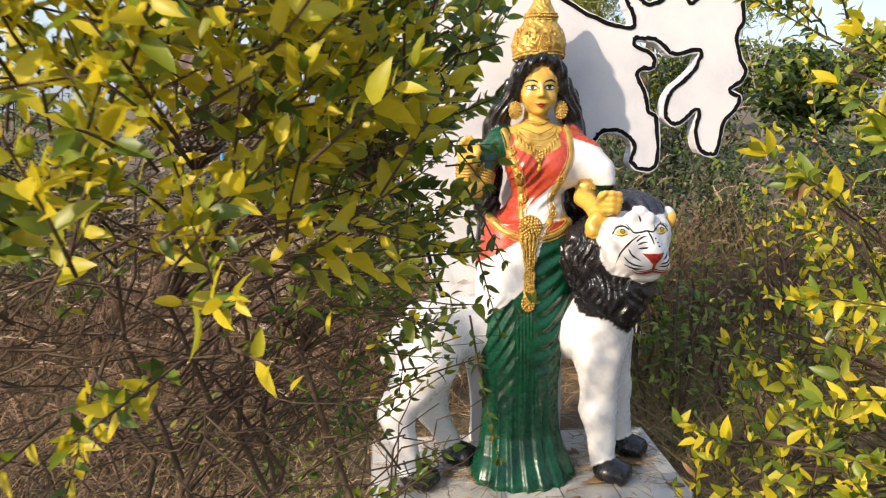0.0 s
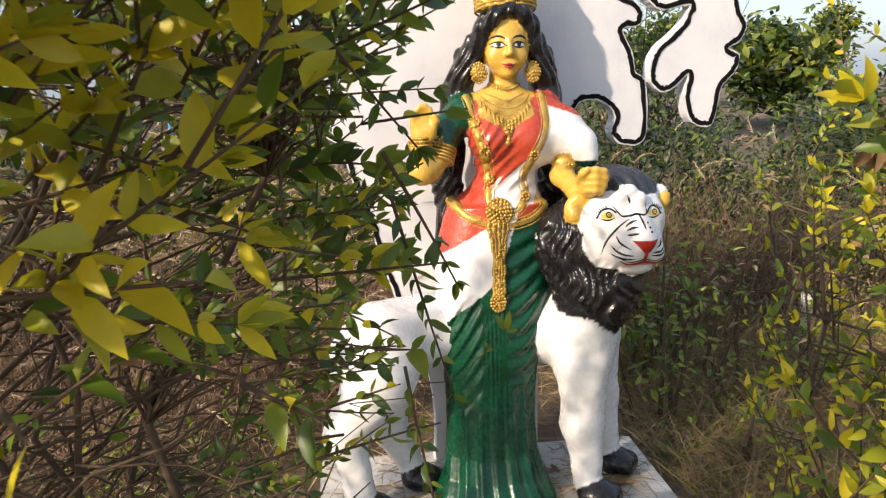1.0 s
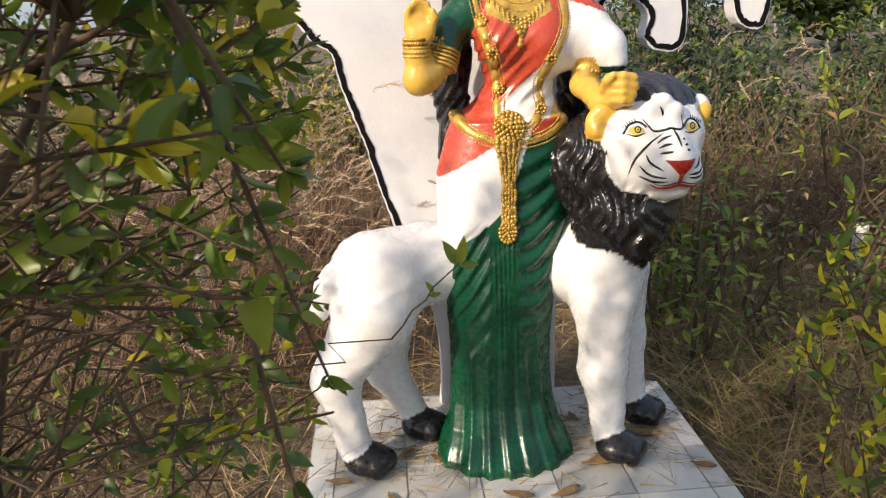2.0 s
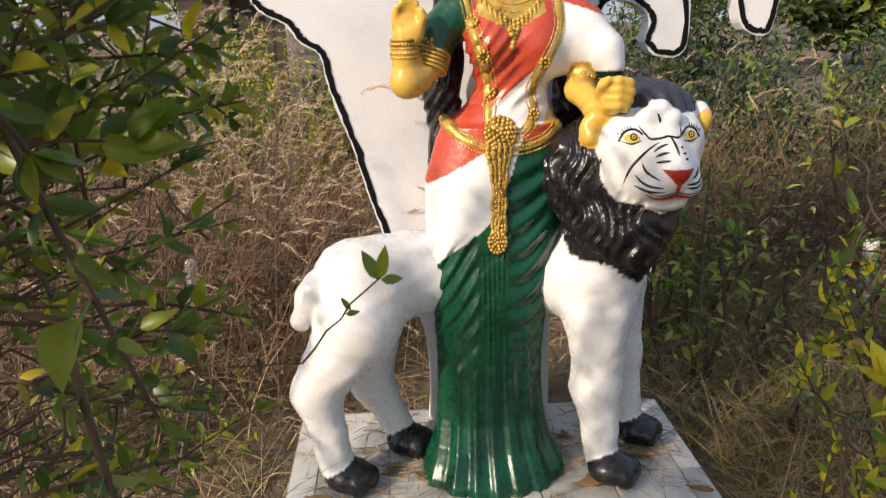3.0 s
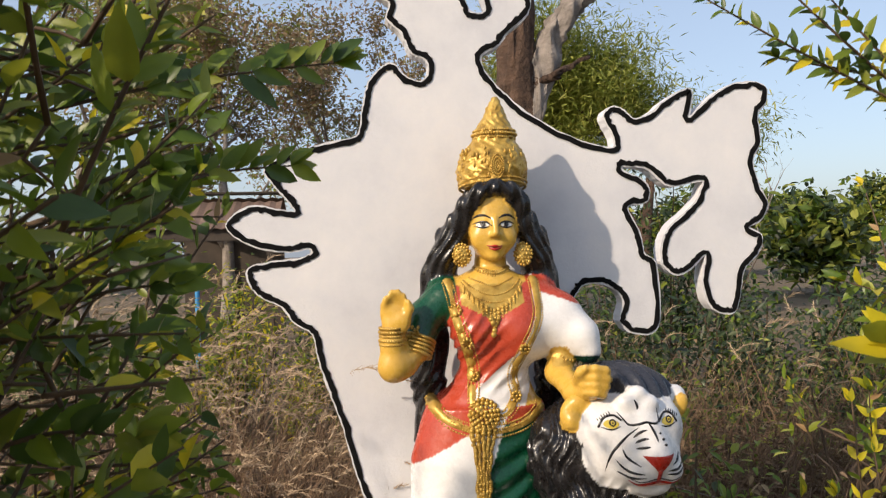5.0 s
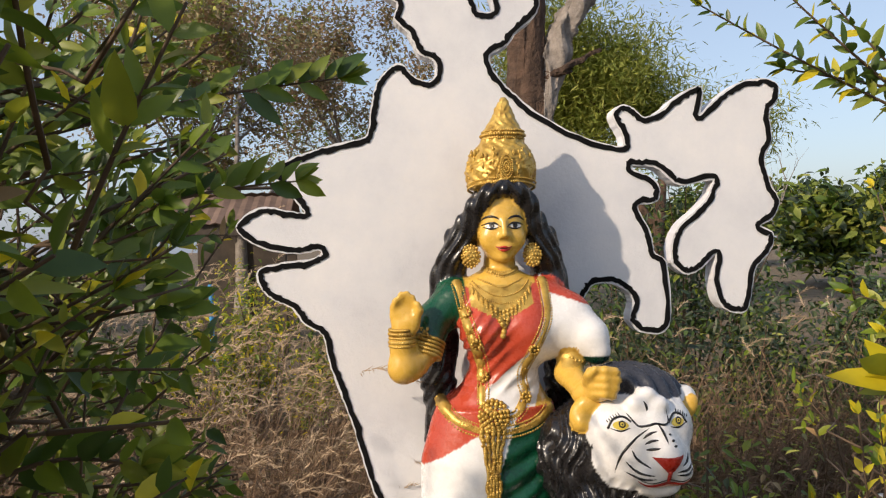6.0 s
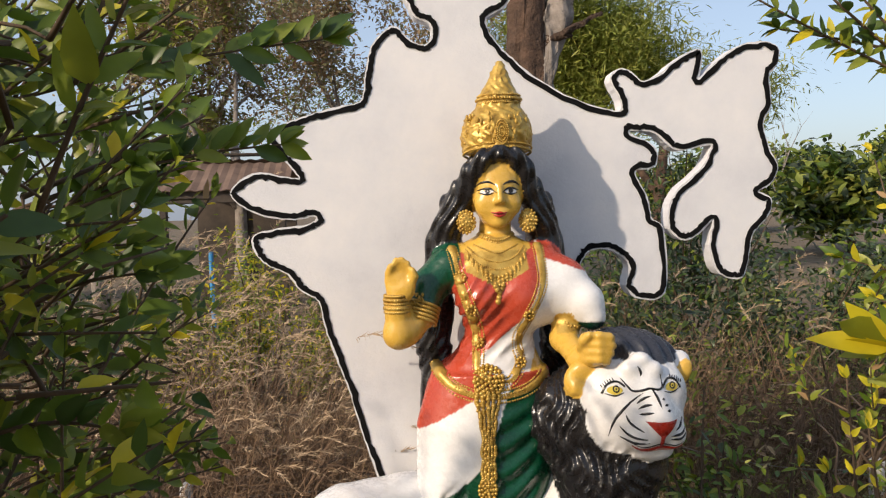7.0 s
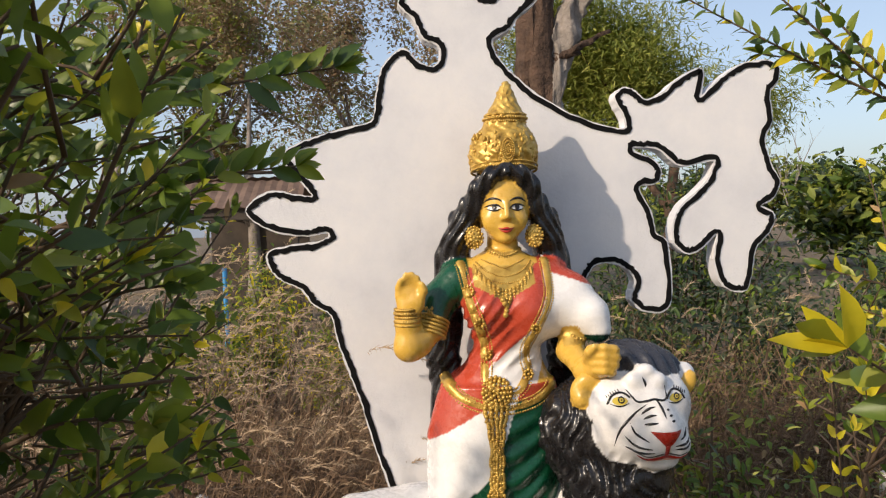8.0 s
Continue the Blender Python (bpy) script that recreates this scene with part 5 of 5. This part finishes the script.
def dry_grass():
    r = random.Random(5)
    straw, green = Heap(), Heap()
    count = 0
    while count < 34000:
        y = 2.6 + 6.5 * r.random() ** 1.7
        x = r.uniform(-1.0, 1.0) * (1.2 + 0.62 * (y - 1.5))
        if -0.63 < x < 0.59 and 3.40 < y < 4.40:
            continue
        if y < 2.9 and -0.7 < x < 0.25:
            continue
        clump = noise.noise(Vector((x * 1.7, y * 1.7, 2)))
        if clump < -0.25 and r.random() < 0.6:
            continue
        count += 1
        lean = Vector((r.gauss(0, 0.8), r.gauss(0, 0.8), r.uniform(0.15, 1.0)))
        tall = r.uniform(0.12, 0.36) * (1.0 + 0.9 * max(0.0, clump)) * (1.0 + 0.10 * (y - 3))
        near_plinth = -0.8 < x < 0.8 and y < 3.5
        h = green if r.random() < 0.10 else straw
        blade(h, r, Vector((x, y, ground_height(x, y) - 0.01)), lean, tall * (0.6 if near_plinth else 1.0), r.uniform(0.003, 0.007), r.uniform(0.3, 1.6))
    for i in range(12000):
        x, y = r.uniform(0.62, 2.6), r.uniform(3.0, 5.6)
        lean = Vector((r.gauss(0, 0.45), r.gauss(0, 0.45), 1.0))
        h = green if r.random() < 0.14 else straw
        blade(h, r, Vector((x, y, ground_height(x, y) - 0.01)), lean, r.uniform(0.12, 0.46), r.uniform(0.003, 0.006), r.uniform(0.3, 1.4))
    tagged(straw.out("dry_grass", M_STRAW), "tangled dry straw-coloured grass over the ground", "grass", kind="stuff")
    tagged(green.out("green_grass", M_FRESH_LEAF), "sparse green grass blades among the straw", "grass", kind="stuff")


def reeds():
    r = random.Random(9)
    stalks, plumes = Heap(), Heap()
    spots = [(-0.95, 5.3, 0.8, 0.9, 420, 1.15), (-0.50, 5.2, 0.6, 0.8, 340, 0.85), (-1.8, 5.5, 1.0, 1.0, 420, 1.1), (-2.9, 5.9, 1.2, 1.3, 380, 1.1), (-1.2, 6.5, 1.8, 0.9, 380, 1.25), (0.0, 6.3, 1.5, 0.8, 240, 0.9),
             (1.5, 5.7, 0.9, 0.7, 420, 0.95), (2.4, 5.8, 1.0, 0.9, 460, 1.05), (0.95, 6.0, 0.8, 0.6, 380, 1.1), (3.3, 6.0, 1.0, 0.8, 300, 1.0), (-1.5, 4.5, 0.9, 0.6, 260, 0.55), (-1.2, 3.5, 0.6, 0.5, 160, 0.45), (-2.3, 4.2, 0.9, 0.8, 240, 0.6), (1.7, 4.6, 0.8, 0.7, 220, 0.45)]
    for cx, cy, sx, sy, n, tall in spots:
        for i in range(n):
            x, y = cx + r.gauss(0, sx * 0.4), cy + r.gauss(0, sy * 0.4)
            if -0.66 < x < 0.62 and y < 4.5:
                continue
            base = Vector((x, y, ground_height(x, y) - 0.02))
            lean = Vector((r.gauss(0.12, 0.22), r.gauss(0, 0.22), 1.0))
            h = tall * r.uniform(0.55, 1.15)
            p, d = blade(stalks, r, base, lean, h, r.uniform(0.004, 0.007), r.uniform(0.1, 0.7), 5)
            for k in range(2):
                t = r.uniform(0.1, 0.7)
                blade(stalks, r, base + lean.normalized() * h * t * 0.8, Vector((r.gauss(0, 1), r.gauss(0, 1), 0.7)), r.uniform(0.15, 0.4), 0.006, 1.3, 3)
            if tall > 0.7 and r.random() < (0.55 if cx < 0 else 0.05):
                q, length = p.copy(), r.uniform(0.10, 0.19)
                for k in range(34):
                    t = k / 34
                    s = q + d * length * t
                    blade(plumes, r, s, d * 0.9 + Vector((r.uniform(-1, 1), r.uniform(-1, 1), r.uniform(-1, 1))) * 0.55, 0.034 * (1 - 0.5 * t), 0.0040, 0.2, 1)
                    d = (d + Vector((0.012, 0, -0.016))).normalized()
    tagged(stalks.out("reed_stalks", M_REED), "brown dry reed stalks standing in thick clumps", "reeds", kind="stuff")
    tagged(plumes.out("reed_plumes", M_PLUME), "pale feathery seed plumes on the dry reeds", "reeds", kind="stuff")


dry_grass()
reeds()


# ---- bushes and trees behind ----
def leafy_bush(name, at, size, n, leaf, mats, seed, label, category="bush", group="bushes behind"):
    """A loose bush: stems, and leaves gathered in clumps round their ends."""
    r = random.Random(seed)
    root = empty(name, at, label, category, group)
    wood, heaps = Heap(), {}
    ends = []
    for i in range(max(6, n // 160)):
        v = Vector((r.gauss(0, 0.5) * size[0], r.gauss(0, 0.5) * size[1], size[2] * r.uniform(0.35, 1.0)))
        v.x, v.y = max(-size[0] * 0.62, min(size[0] * 0.62, v.x)), max(-size[1] * 0.6, min(size[1] * 0.6, v.y))
        v.z *= 1.0 - 0.35 * (abs(v.x) / (size[0] * 0.62)) ** 2
        a = Vector((v.x * 0.45, v.y * 0.45, -0.05))
        wood.add(*tube([a, a.lerp(v, 0.5) + Vector((r.uniform(-0.1, 0.1), r.uniform(-0.1, 0.1), 0.05)), v], [0.012, 0.008, 0.003], 4))
        ends += [(v, 1.0), (a.lerp(v, 0.72), 0.8), (a.lerp(v, 0.45), 0.6)]
    for i in range(n):
        c, w = ends[r.randrange(len(ends))]
        p = c + Vector((r.gauss(0, 0.13), r.gauss(0, 0.13), r.gauss(0, 0.11))) * w * (0.6 + 0.25 * size[2])
        if p.z < 0.02:
            continue
        m = aim(p, Vector((r.gauss(0, 1), r.gauss(0, 1) - 0.3, r.gauss(-0.1, 0.6))), Vector((r.uniform(-0.6, 0.6), r.uniform(-0.9, 0.4), 1)), leaf * r.uniform(0.6, 1.25))
        mat = r.choice(mats)
        v, f = LEAVES[i % 4]
        heaps.setdefault(mat.name, (mat, Heap()))[1].add([m @ q for q in v], f)
    tagged(wood.out("branchwork", M_TWIG, root), kind="stuff")
    for k in sorted(heaps):
        tagged(heaps[k][1].out("foliage", heaps[k][0], root), kind="stuff")
    return root


DK, GR, FR = M_DARK_LEAF, M_GREEN_LEAF, M_FRESH_LEAF
# deep green bushes; the large share of dark leaves also stands in for shade
leafy_bush("bush", (2.5, 7.3, 0), (1.4, 1.0, 1.35), 4200, 0.075, [DK, DK, DK, GR], 51, "dense dark green bush with rounded leaves")
leafy_bush("bush", (4.1, 7.9, 0), (1.6, 1.2, 1.35), 5200, 0.085, [DK, DK, GR], 52, "dense dark green bush with rounded leaves")
leafy_bush("bush", (1.25, 7.0, 0), (1.0, 0.8, 1.45), 3000, 0.06, [DK, DK, GR], 53, "tangled green bush with twiggy gaps")
leafy_bush("bush", (3.2, 6.2, 0), (1.1, 0.8, 1.15), 2200, 0.065, [DK, GR], 54, "dark green bush beside the reeds")
leafy_bush("bush", (2.0, 6.3, 0), (0.9, 0.6, 1.0), 1100, 0.05, [GR, FR, M_RUST_LEAF], 50, "twiggy green and brown bush beside the reeds")
leafy_bush("bush", (6.3, 9.4, 0), (2.2, 1.4, 1.45), 4200, 0.10, [DK, DK, GR], 55, "dense dark green bush with rounded leaves")
leafy_bush("bush", (-1.25, 8.2, 0), (1.2, 0.7, 1.28), 5200, 0.055, [FR, FR, M_YELLOW_LEAF], 56, "low bright green bush behind the reeds")
leafy_bush("bush", (-2.5, 8.0, 0), (1.2, 0.8, 1.48), 4600, 0.06, [GR, DK, DK], 57, "leafy dark green bush behind the reeds")
leafy_bush("bush", (-3.9, 8.6, 0), (1.5, 1.0, 2.3), 6000, 0.07, [GR, DK, FR], 49, "tall leafy green bush behind the reeds")
leafy_bush("bush", (-5.6, 9.0, 0), (1.8, 1.2, 2.6), 5600, 0.08, [GR, DK, FR], 58, "tall leafy green bush behind the reeds")
leafy_bush("bush", (0.1, 8.6, 0), (1.2, 0.8, 1.4), 3200, 0.07, [DK, GR], 59, "green bush behind the panel")
leafy_bush("bush", (-2.6, 6.6, 0), (0.9, 0.7, 1.0), 2600, 0.055, [GR, DK], 48, "low green bush among the reeds")
for k, (x, y, w, h) in enumerate(((1.15, 5.9, 0.7, 1.15), (1.75, 5.5, 0.7, 1.0), (2.35, 5.2, 0.7, 1.05), (1.9, 6.3, 0.9, 1.35), (2.9, 5.6, 0.8, 1.2), (3.3, 5.0, 0.8, 1.1))):
    leafy_bush("scrub", (x, y, 0), (w, 0.5, h * 0.9), 380, 0.036, [FR, M_RUST_LEAF, M_RUST_LEAF, M_FEATHER_LEAF], 91 + k, "loose twiggy green scrub in the dry grass", "bush", "scrub")
leafy_bush("bush", (2.75, 9.6, 0), (1.5, 0.9, 2.35), 4200, 0.08, [DK, DK, GR], 97, "tall dark green bush behind the panel")
leafy_bush("weed", (0.80, 4.55, 0), (0.28, 0.25, 0.95), 150, 0.050, [FR, FR, M_FEATHER_LEAF], 98, "broad-leaved green weed beside the plinth", "weed", "weeds")
leafy_bush("weed", (1.20, 4.50, 0), (0.35, 0.3, 0.80), 130, 0.045, [FR, M_FEATHER_LEAF, M_RUST_LEAF], 99, "broad-leaved green weed beside the plinth", "weed", "weeds")
leafy_bush("weed", (1.02, 4.95, 0), (0.30, 0.25, 1.05), 260, 0.06, [GR, FR, FR], 60, "broad-leaved green weed beside the plinth", "weed", "weeds")
leafy_bush("weed", (0.78, 5.0, 0), (0.25, 0.25, 1.12), 230, 0.065, [GR, DK, FR], 61, "broad-leaved green weed beside the plinth", "weed", "weeds")
leafy_bush("weed", (1.45, 4.6, 0), (0.35, 0.3, 0.75), 260, 0.045, [FR, GR], 62, "thin-stemmed green weed in the straw", "weed", "weeds")
leafy_bush("weed", (1.75, 4.2, 0), (0.4, 0.35, 0.7), 300, 0.04, [FR, GR, M_YELLOW_LEAF], 63, "thin-stemmed green weed in the straw", "weed", "weeds")
leafy_bush("weed", (1.0, 4.2, 0), (0.3, 0.3, 0.35), 160, 0.035, [FR, GR], 64, "low green weed in the straw", "weed", "weeds")
leafy_bush("weed", (-1.1, 4.3, 0), (0.5, 0.4, 0.4), 240, 0.04, [FR, GR], 65, "low green weed in the straw", "weed", "weeds")


def branching(wood, r, p, d, length, radius, depth, ends, spread=0.55, lift=0.15, split=3, twist=0.25):
    """A limb that forks; its last twigs' points are gathered in ends."""
    pts, n = [p.copy()], 5
    for i in range(n):
        d = (d + Vector((r.uniform(-1, 1), r.uniform(-1, 1), r.uniform(-0.6, 1) * 0.8)) * twist * 0.35 + Vector((0, 0, lift * 0.1))).normalized()
        p = p + d * (length / n)
        pts.append(p.copy())
        if depth <= 1:
            ends.append((p.copy(), d.copy()))
    end = radius * (0.55 if depth else 0.25)
    wood.add(*tube(pts, [radius + (end - radius) * i / n for i in range(n + 1)], 8 if radius > 0.06 else (5 if radius > 0.015 else 3), 0.06, r))
    if depth:
        for k in range(split):
            q = pts[r.randrange(2, n + 1)] if k else pts[-1]
            e = (d + Vector((r.gauss(0, spread), r.gauss(0, spread), r.gauss(0.1, spread * 0.6)))).normalized()
            branching(wood, r, q, e, length * r.uniform(0.55, 0.8), end * r.uniform(0.7, 1.0), depth - 1, ends, spread, lift, split, twist)


def tree(name, at, trunk, radius, depth, per_end, leaf, mats, seed, label, spread=0.5, split=3, bark=None, lean=(0, 0, 1), jitter=0.25, narrow=False, lift=0.15):
    r = random.Random(seed)
    root = empty(name, at, label, "tree", "trees behind")
    wood, ends, heaps = Heap(), [], {}
    branching(wood, r, Vector((0, 0, -0.1)), Vector(lean).normalized(), trunk, radius, depth, ends, spread, lift, split)
    wood.out("trunk", bark or M_BARK, root, smooth=True)
    shape = leaf_shape(0.16, 0.1, 0.15, 3) if narrow else leaf_shape(0.5, 0.3, 0.2, 3)
    for p, d in ends:
        for k in range(per_end):
            q = p + Vector((r.gauss(0, 1), r.gauss(0, 1), r.gauss(0, 0.8))) * jitter
            m = aim(q, d * 0.5 + Vector((r.gauss(0, 1), r.gauss(0, 1), r.gauss(-0.2, 0.7))), Vector((r.uniform(-1, 1), r.uniform(-1, 0.5), 1)), leaf * r.uniform(0.6, 1.3))
            mat = r.choice(mats)
            heaps.setdefault(mat.name, (mat, Heap()))[1].add([m @ v for v in shape[0]], shape[1])
    for k in sorted(heaps):
        tagged(heaps[k][1].out("crown", heaps[k][0], root), kind="stuff")
    return root


RU = M_RUST_LEAF
tree("tree", (-2.3, 14.0, 0), 2.6, 0.12, 4, 24, 0.085, [RU, RU, RU, M_FEATHER_LEAF], 71, "tall half-bare tree with rusty brown leaves", 0.55, 3, M_DEADWOOD, jitter=0.16)
tree("tree", (-4.6, 14.6, 0), 2.8, 0.13, 4, 24, 0.085, [RU, RU, M_FEATHER_LEAF], 72, "tall half-bare tree with rusty brown leaves", 0.55, 3, M_DEADWOOD, jitter=0.16)
tree("tree", (-7.6, 14.5, 0), 2.6, 0.15, 4, 18, 0.14, [M_FEATHER_LEAF, GR, RU], 73, "broad tree with dull green leaves", 0.55, 3)
tree("tree", (-0.6, 15.5, 0), 2.6, 0.12, 4, 22, 0.085, [RU, RU], 74, "tall half-bare tree with rusty brown leaves", 0.5, 3, M_DEADWOOD, jitter=0.16)
tree("tree", (-3.6, 18.0, 0), 3.2, 0.14, 4, 14, 0.11, [RU, M_FEATHER_LEAF], 70, "tall half-bare tree with rusty brown leaves", 0.6, 3, M_DEADWOOD)
tree("tree", (4.4, 14.5, 0), 2.7, 0.14, 3, 330, 0.15, [M_FEATHER_LEAF], 75, "feathery green tree with a rounded crown", 0.75, 3, None, (0.05, 0, 1), 0.36, True, 0.1)
tree("bare_tree", (13.2, 26.0, 0), 2.0, 0.07, 3, 0, 0.1, [RU], 76, "leafless grey sapling against the sky", 0.5, 3, M_DEADWOOD)


def snag():
    """A thick cracked trunk with a bleached dead limb forking from it."""
    root = empty("snag", (0.95, 8.0, 0), "thick cracked brown tree trunk with a broken top", "tree", "trees behind")
    r = random.Random(77)

    def stem(name, pts, radii, mat, label=""):
        fine, rad = [], []
        for a, b, q0, q1 in zip(pts, pts[1:], radii, radii[1:]):
            for k in range(16):
                fine.append(Vector(a).lerp(Vector(b), k / 16))
                rad.append(q0 + (q1 - q0) * k / 16)
        v, f = tube(fine, rad, 56)
        v = [q + Vector((noise.noise(Vector((q.x * 14, q.y * 14, q.z * 1.3))), noise.noise(Vector((q.x * 14, q.y * 14 + 9, q.z * 1.3))), 0)) * 0.045
             + Vector((noise.noise(Vector((q.x * 38, q.y * 38, q.z * 2.6))), -abs(noise.noise(Vector((q.x * 44, q.y * 30 + 5, q.z * 2.2)))), 0)) * 0.035 for q in v]
        raw_part(name, v, f, mat, root, label, True)
    stem("trunk", [(0, 0, -0.1), (-0.02, 0, 1.5), (0.01, 0, 2.7), (0.03, 0, 3.6), (0.06, 0, 4.3)], [0.22, 0.165, 0.140, 0.130, 0.115], M_BARK)
    stem("dead_limb", [(0.06, -0.03, 2.2), (0.17, -0.05, 2.75), (0.26, -0.06, 3.06), (0.41, -0.06, 3.31), (0.62, -0.06, 3.48)], [0.09, 0.10, 0.090, 0.082, 0.070], M_DEADWOOD, "bleached dead limb")
    stem("side_limb", [(0.12, -0.1, 2.72), (0.28, -0.16, 2.78), (0.55, -0.2, 2.92)], [0.04, 0.028, 0.012], M_BARK)


snag()
for i, (x, y, h, s) in enumerate(((11, 30, 1.3, 81), (15, 32, 1.6, 82), (19, 34, 1.5, 83), (7, 34, 1.4, 84), (24, 36, 1.8, 85), (-13, 28, 2.4, 86), (-18, 30, 2.6, 87), (1, 36, 1.8, 88), (-7, 34, 2.2, 89), (11.5, 20, 0.9, 90))):
    tree("tree", (x, y, 0), h, 0.12, 3, 16, 0.34, [DK, GR, M_FEATHER_LEAF], s, "distant dull green tree", 0.7, 3, None, (0, 0, 1), 0.45)

# ---- fence posts, hut, litter ----
def fence_post(at, h, w, seed):
    r = random.Random(seed)
    bm = bmesh.new()
    bmesh.ops.create_cone(bm, cap_ends=True, segments=10, radius1=w / 2, radius2=w / 2 * 0.94, depth=h, matrix=Matrix.Translation((0, 0, h / 2)))
    bmesh.ops.bevel(bm, geom=[e for e in bm.edges if e.calc_length() < w], offset=0.004, segments=1, affect="EDGES")
    for v in bm.verts:
        v.co += Vector((r.uniform(-1, 1), r.uniform(-1, 1), r.uniform(-1, 1))) * 0.002
    p = mesh_object("fence_post", bm, M_POST)
    p.matrix_basis = pose(*at, r.uniform(-2, 2), r.uniform(-2, 2), 0)
    tagged(p, "short whitewashed round fence post in dry grass", "post", "fence posts")


fence_post((-1.10, 5.3, -0.08), 0.45, 0.06, 1)
fence_post((0.93, 5.35, -0.08), 0.60, 0.06, 2)
fence_post((1.93, 5.25, -0.08), 0.40, 0.07, 3)


def fence_wire():
    h = Heap()
    for a, b in (((-1.10, 5.3, 0.30), (0.93, 5.35, 0.44)), ((0.93, 5.35, 0.44), (1.93, 5.25, 0.27)), ((1.93, 5.25, 0.27), (4.2, 5.1, 0.35))):
        a, b = Vector(a), Vector(b)
        pts = [a.lerp(b, k / 10) - Vector((0, 0, 0.05 * math.sin(math.pi * k / 10))) for k in range(11)]
        h.add(*tube(pts, [0.0022] * 11, 4))
    tagged(h.out("fence_wire", M_DEADWOOD), "slack rusty fence wire between the posts", "wire")


fence_wire()


def hut():
    h = empty("hut", (-2.55, 13.0, -0.32), "low open hut with a rusty corrugated roof", "hut")
    v, f = [], []
    n = 44
    for i in range(n + 1):
        x = -0.5 + 1.7 * i / n
        w = 0.010 * math.cos(i * math.pi * 0.5)
        for y, z in ((-0.9, 2.08), (-0.1, 2.46), (0.1, 2.52), (1.2, 2.02)):
            v.append((x, y, z + w))
        if i:
            a = 4 * (i - 1)
            for k in (0, 2):
                f.append((a + k, a + 4 + k, a + 5 + k, a + 1 + k))
    ob = raw_part("roof", v, f, M_ROOF, h)
    ob.modifiers.new("sheet", "SOLIDIFY").thickness = 0.012
    part("ridge_cap", box_bm(1.2, 0.30, 0.03, (0.6, 0.0, 2.58), 0.008), M_DARKWOOD, h, "dark ridge cap")
    part("eave_beam", box_bm(1.6, 0.06, 0.16, (0.35, -0.80, 1.99), 0.01), M_DARKWOOD, h)
    part("back_wall", box_bm(1.5, 0.05, 2.02, (0.35, 1.1, 1.0), 0.01), M_DARKWOOD, h)
    for x in (-0.4, 1.1):
        part("support_post", box_bm(0.09, 0.09, 1.97, (x, -0.8, 0.98), 0.01), M_DARKWOOD, h)
    bm = bmesh.new()
    bmesh.ops.create_cone(bm, cap_ends=True, segments=10, radius1=0.03, radius2=0.03, depth=1.3, matrix=Matrix.Translation((0.20, -0.95, 0.65)))
    part("downpipe", bm, M_BLUE, h, "bright blue plastic pipe")


hut()


def fallen_leaf(at, turn, length, curl, mat):
    v, f = [], []
    n = 7
    for i in range(n + 1):
        t = i / n
        w = 0.16 * length * math.sin(math.pi * min(0.97, 0.06 + t)) ** 0.7
        b = 0.35 * length * (t - 0.5) ** 2
        for s in (-1, 0, 1):
            v.append((s * w + b, (t - 0.5) * length, curl * abs(s) * w + 0.25 * curl * length * (t - 0.5) ** 2))
        if i:
            a = 3 * (i - 1)
            f += [(a, a + 1, a + 4, a + 3), (a + 1, a + 2, a + 5, a + 4)]
    ob = raw_part("fallen_leaf", v, f, mat, None, "", True)
    ob.modifiers.new("body", "SOLIDIFY").thickness = 0.0012
    ob.matrix_basis = pose(*at, 0, 0, turn)
    tagged(ob, "long curled dry brown leaf lying on the plinth", "leaf", "fallen leaves")


TOP = PLINTH_Z + 0.0035
for x, y, turn, length in ((-0.50, 3.89, 75, 0.075), (0.24, 3.86, 100, 0.13), (-0.03, 3.75, 65, 0.085), (-0.14, 3.72, 100, 0.05), (0.10, 3.74, 110, 0.09), (0.50, 3.80, 60, 0.07), (-0.36, 3.80, 20, 0.05), (-0.30, 4.00, 130, 0.08),
                           (0.40, 3.98, 70, 0.10), (-0.22, 3.96, 40, 0.06), (0.36, 3.90, 140, 0.06), (-0.45, 4.05, 95, 0.08), (0.22, 4.12, 10, 0.06)):
    fallen_leaf((x, y, TOP), turn, length, 0.9, M_DEAD_LEAF)


def plinth_litter():
    r = random.Random(17)
    h = Heap()
    for i in range(900):
        x, y = r.uniform(-0.56, 0.53), 4.30 - 0.62 * r.random() ** 1.6
        if r.random() < 0.5:
            x, y = r.choice((-0.33, 0.30, 0.42, -0.17, 0.2)) + r.gauss(0, 0.07), 4.02 + r.gauss(0, 0.09)
        if not (-0.56 < x < 0.53 and 3.5 < y < 4.32):
            continue
        a = r.uniform(0, 6.28)
        blade(h, r, Vector((x, y, TOP + r.uniform(0.0, 0.012))), Vector((math.cos(a), math.sin(a), r.uniform(0.0, 0.10))), r.uniform(0.02, 0.11), r.uniform(0.002, 0.005), 0.05, 2)
    tagged(h.out("straw_litter", M_STRAW), "loose straw and chaff on the tiles", "straw", kind="stuff")


plinth_litter()
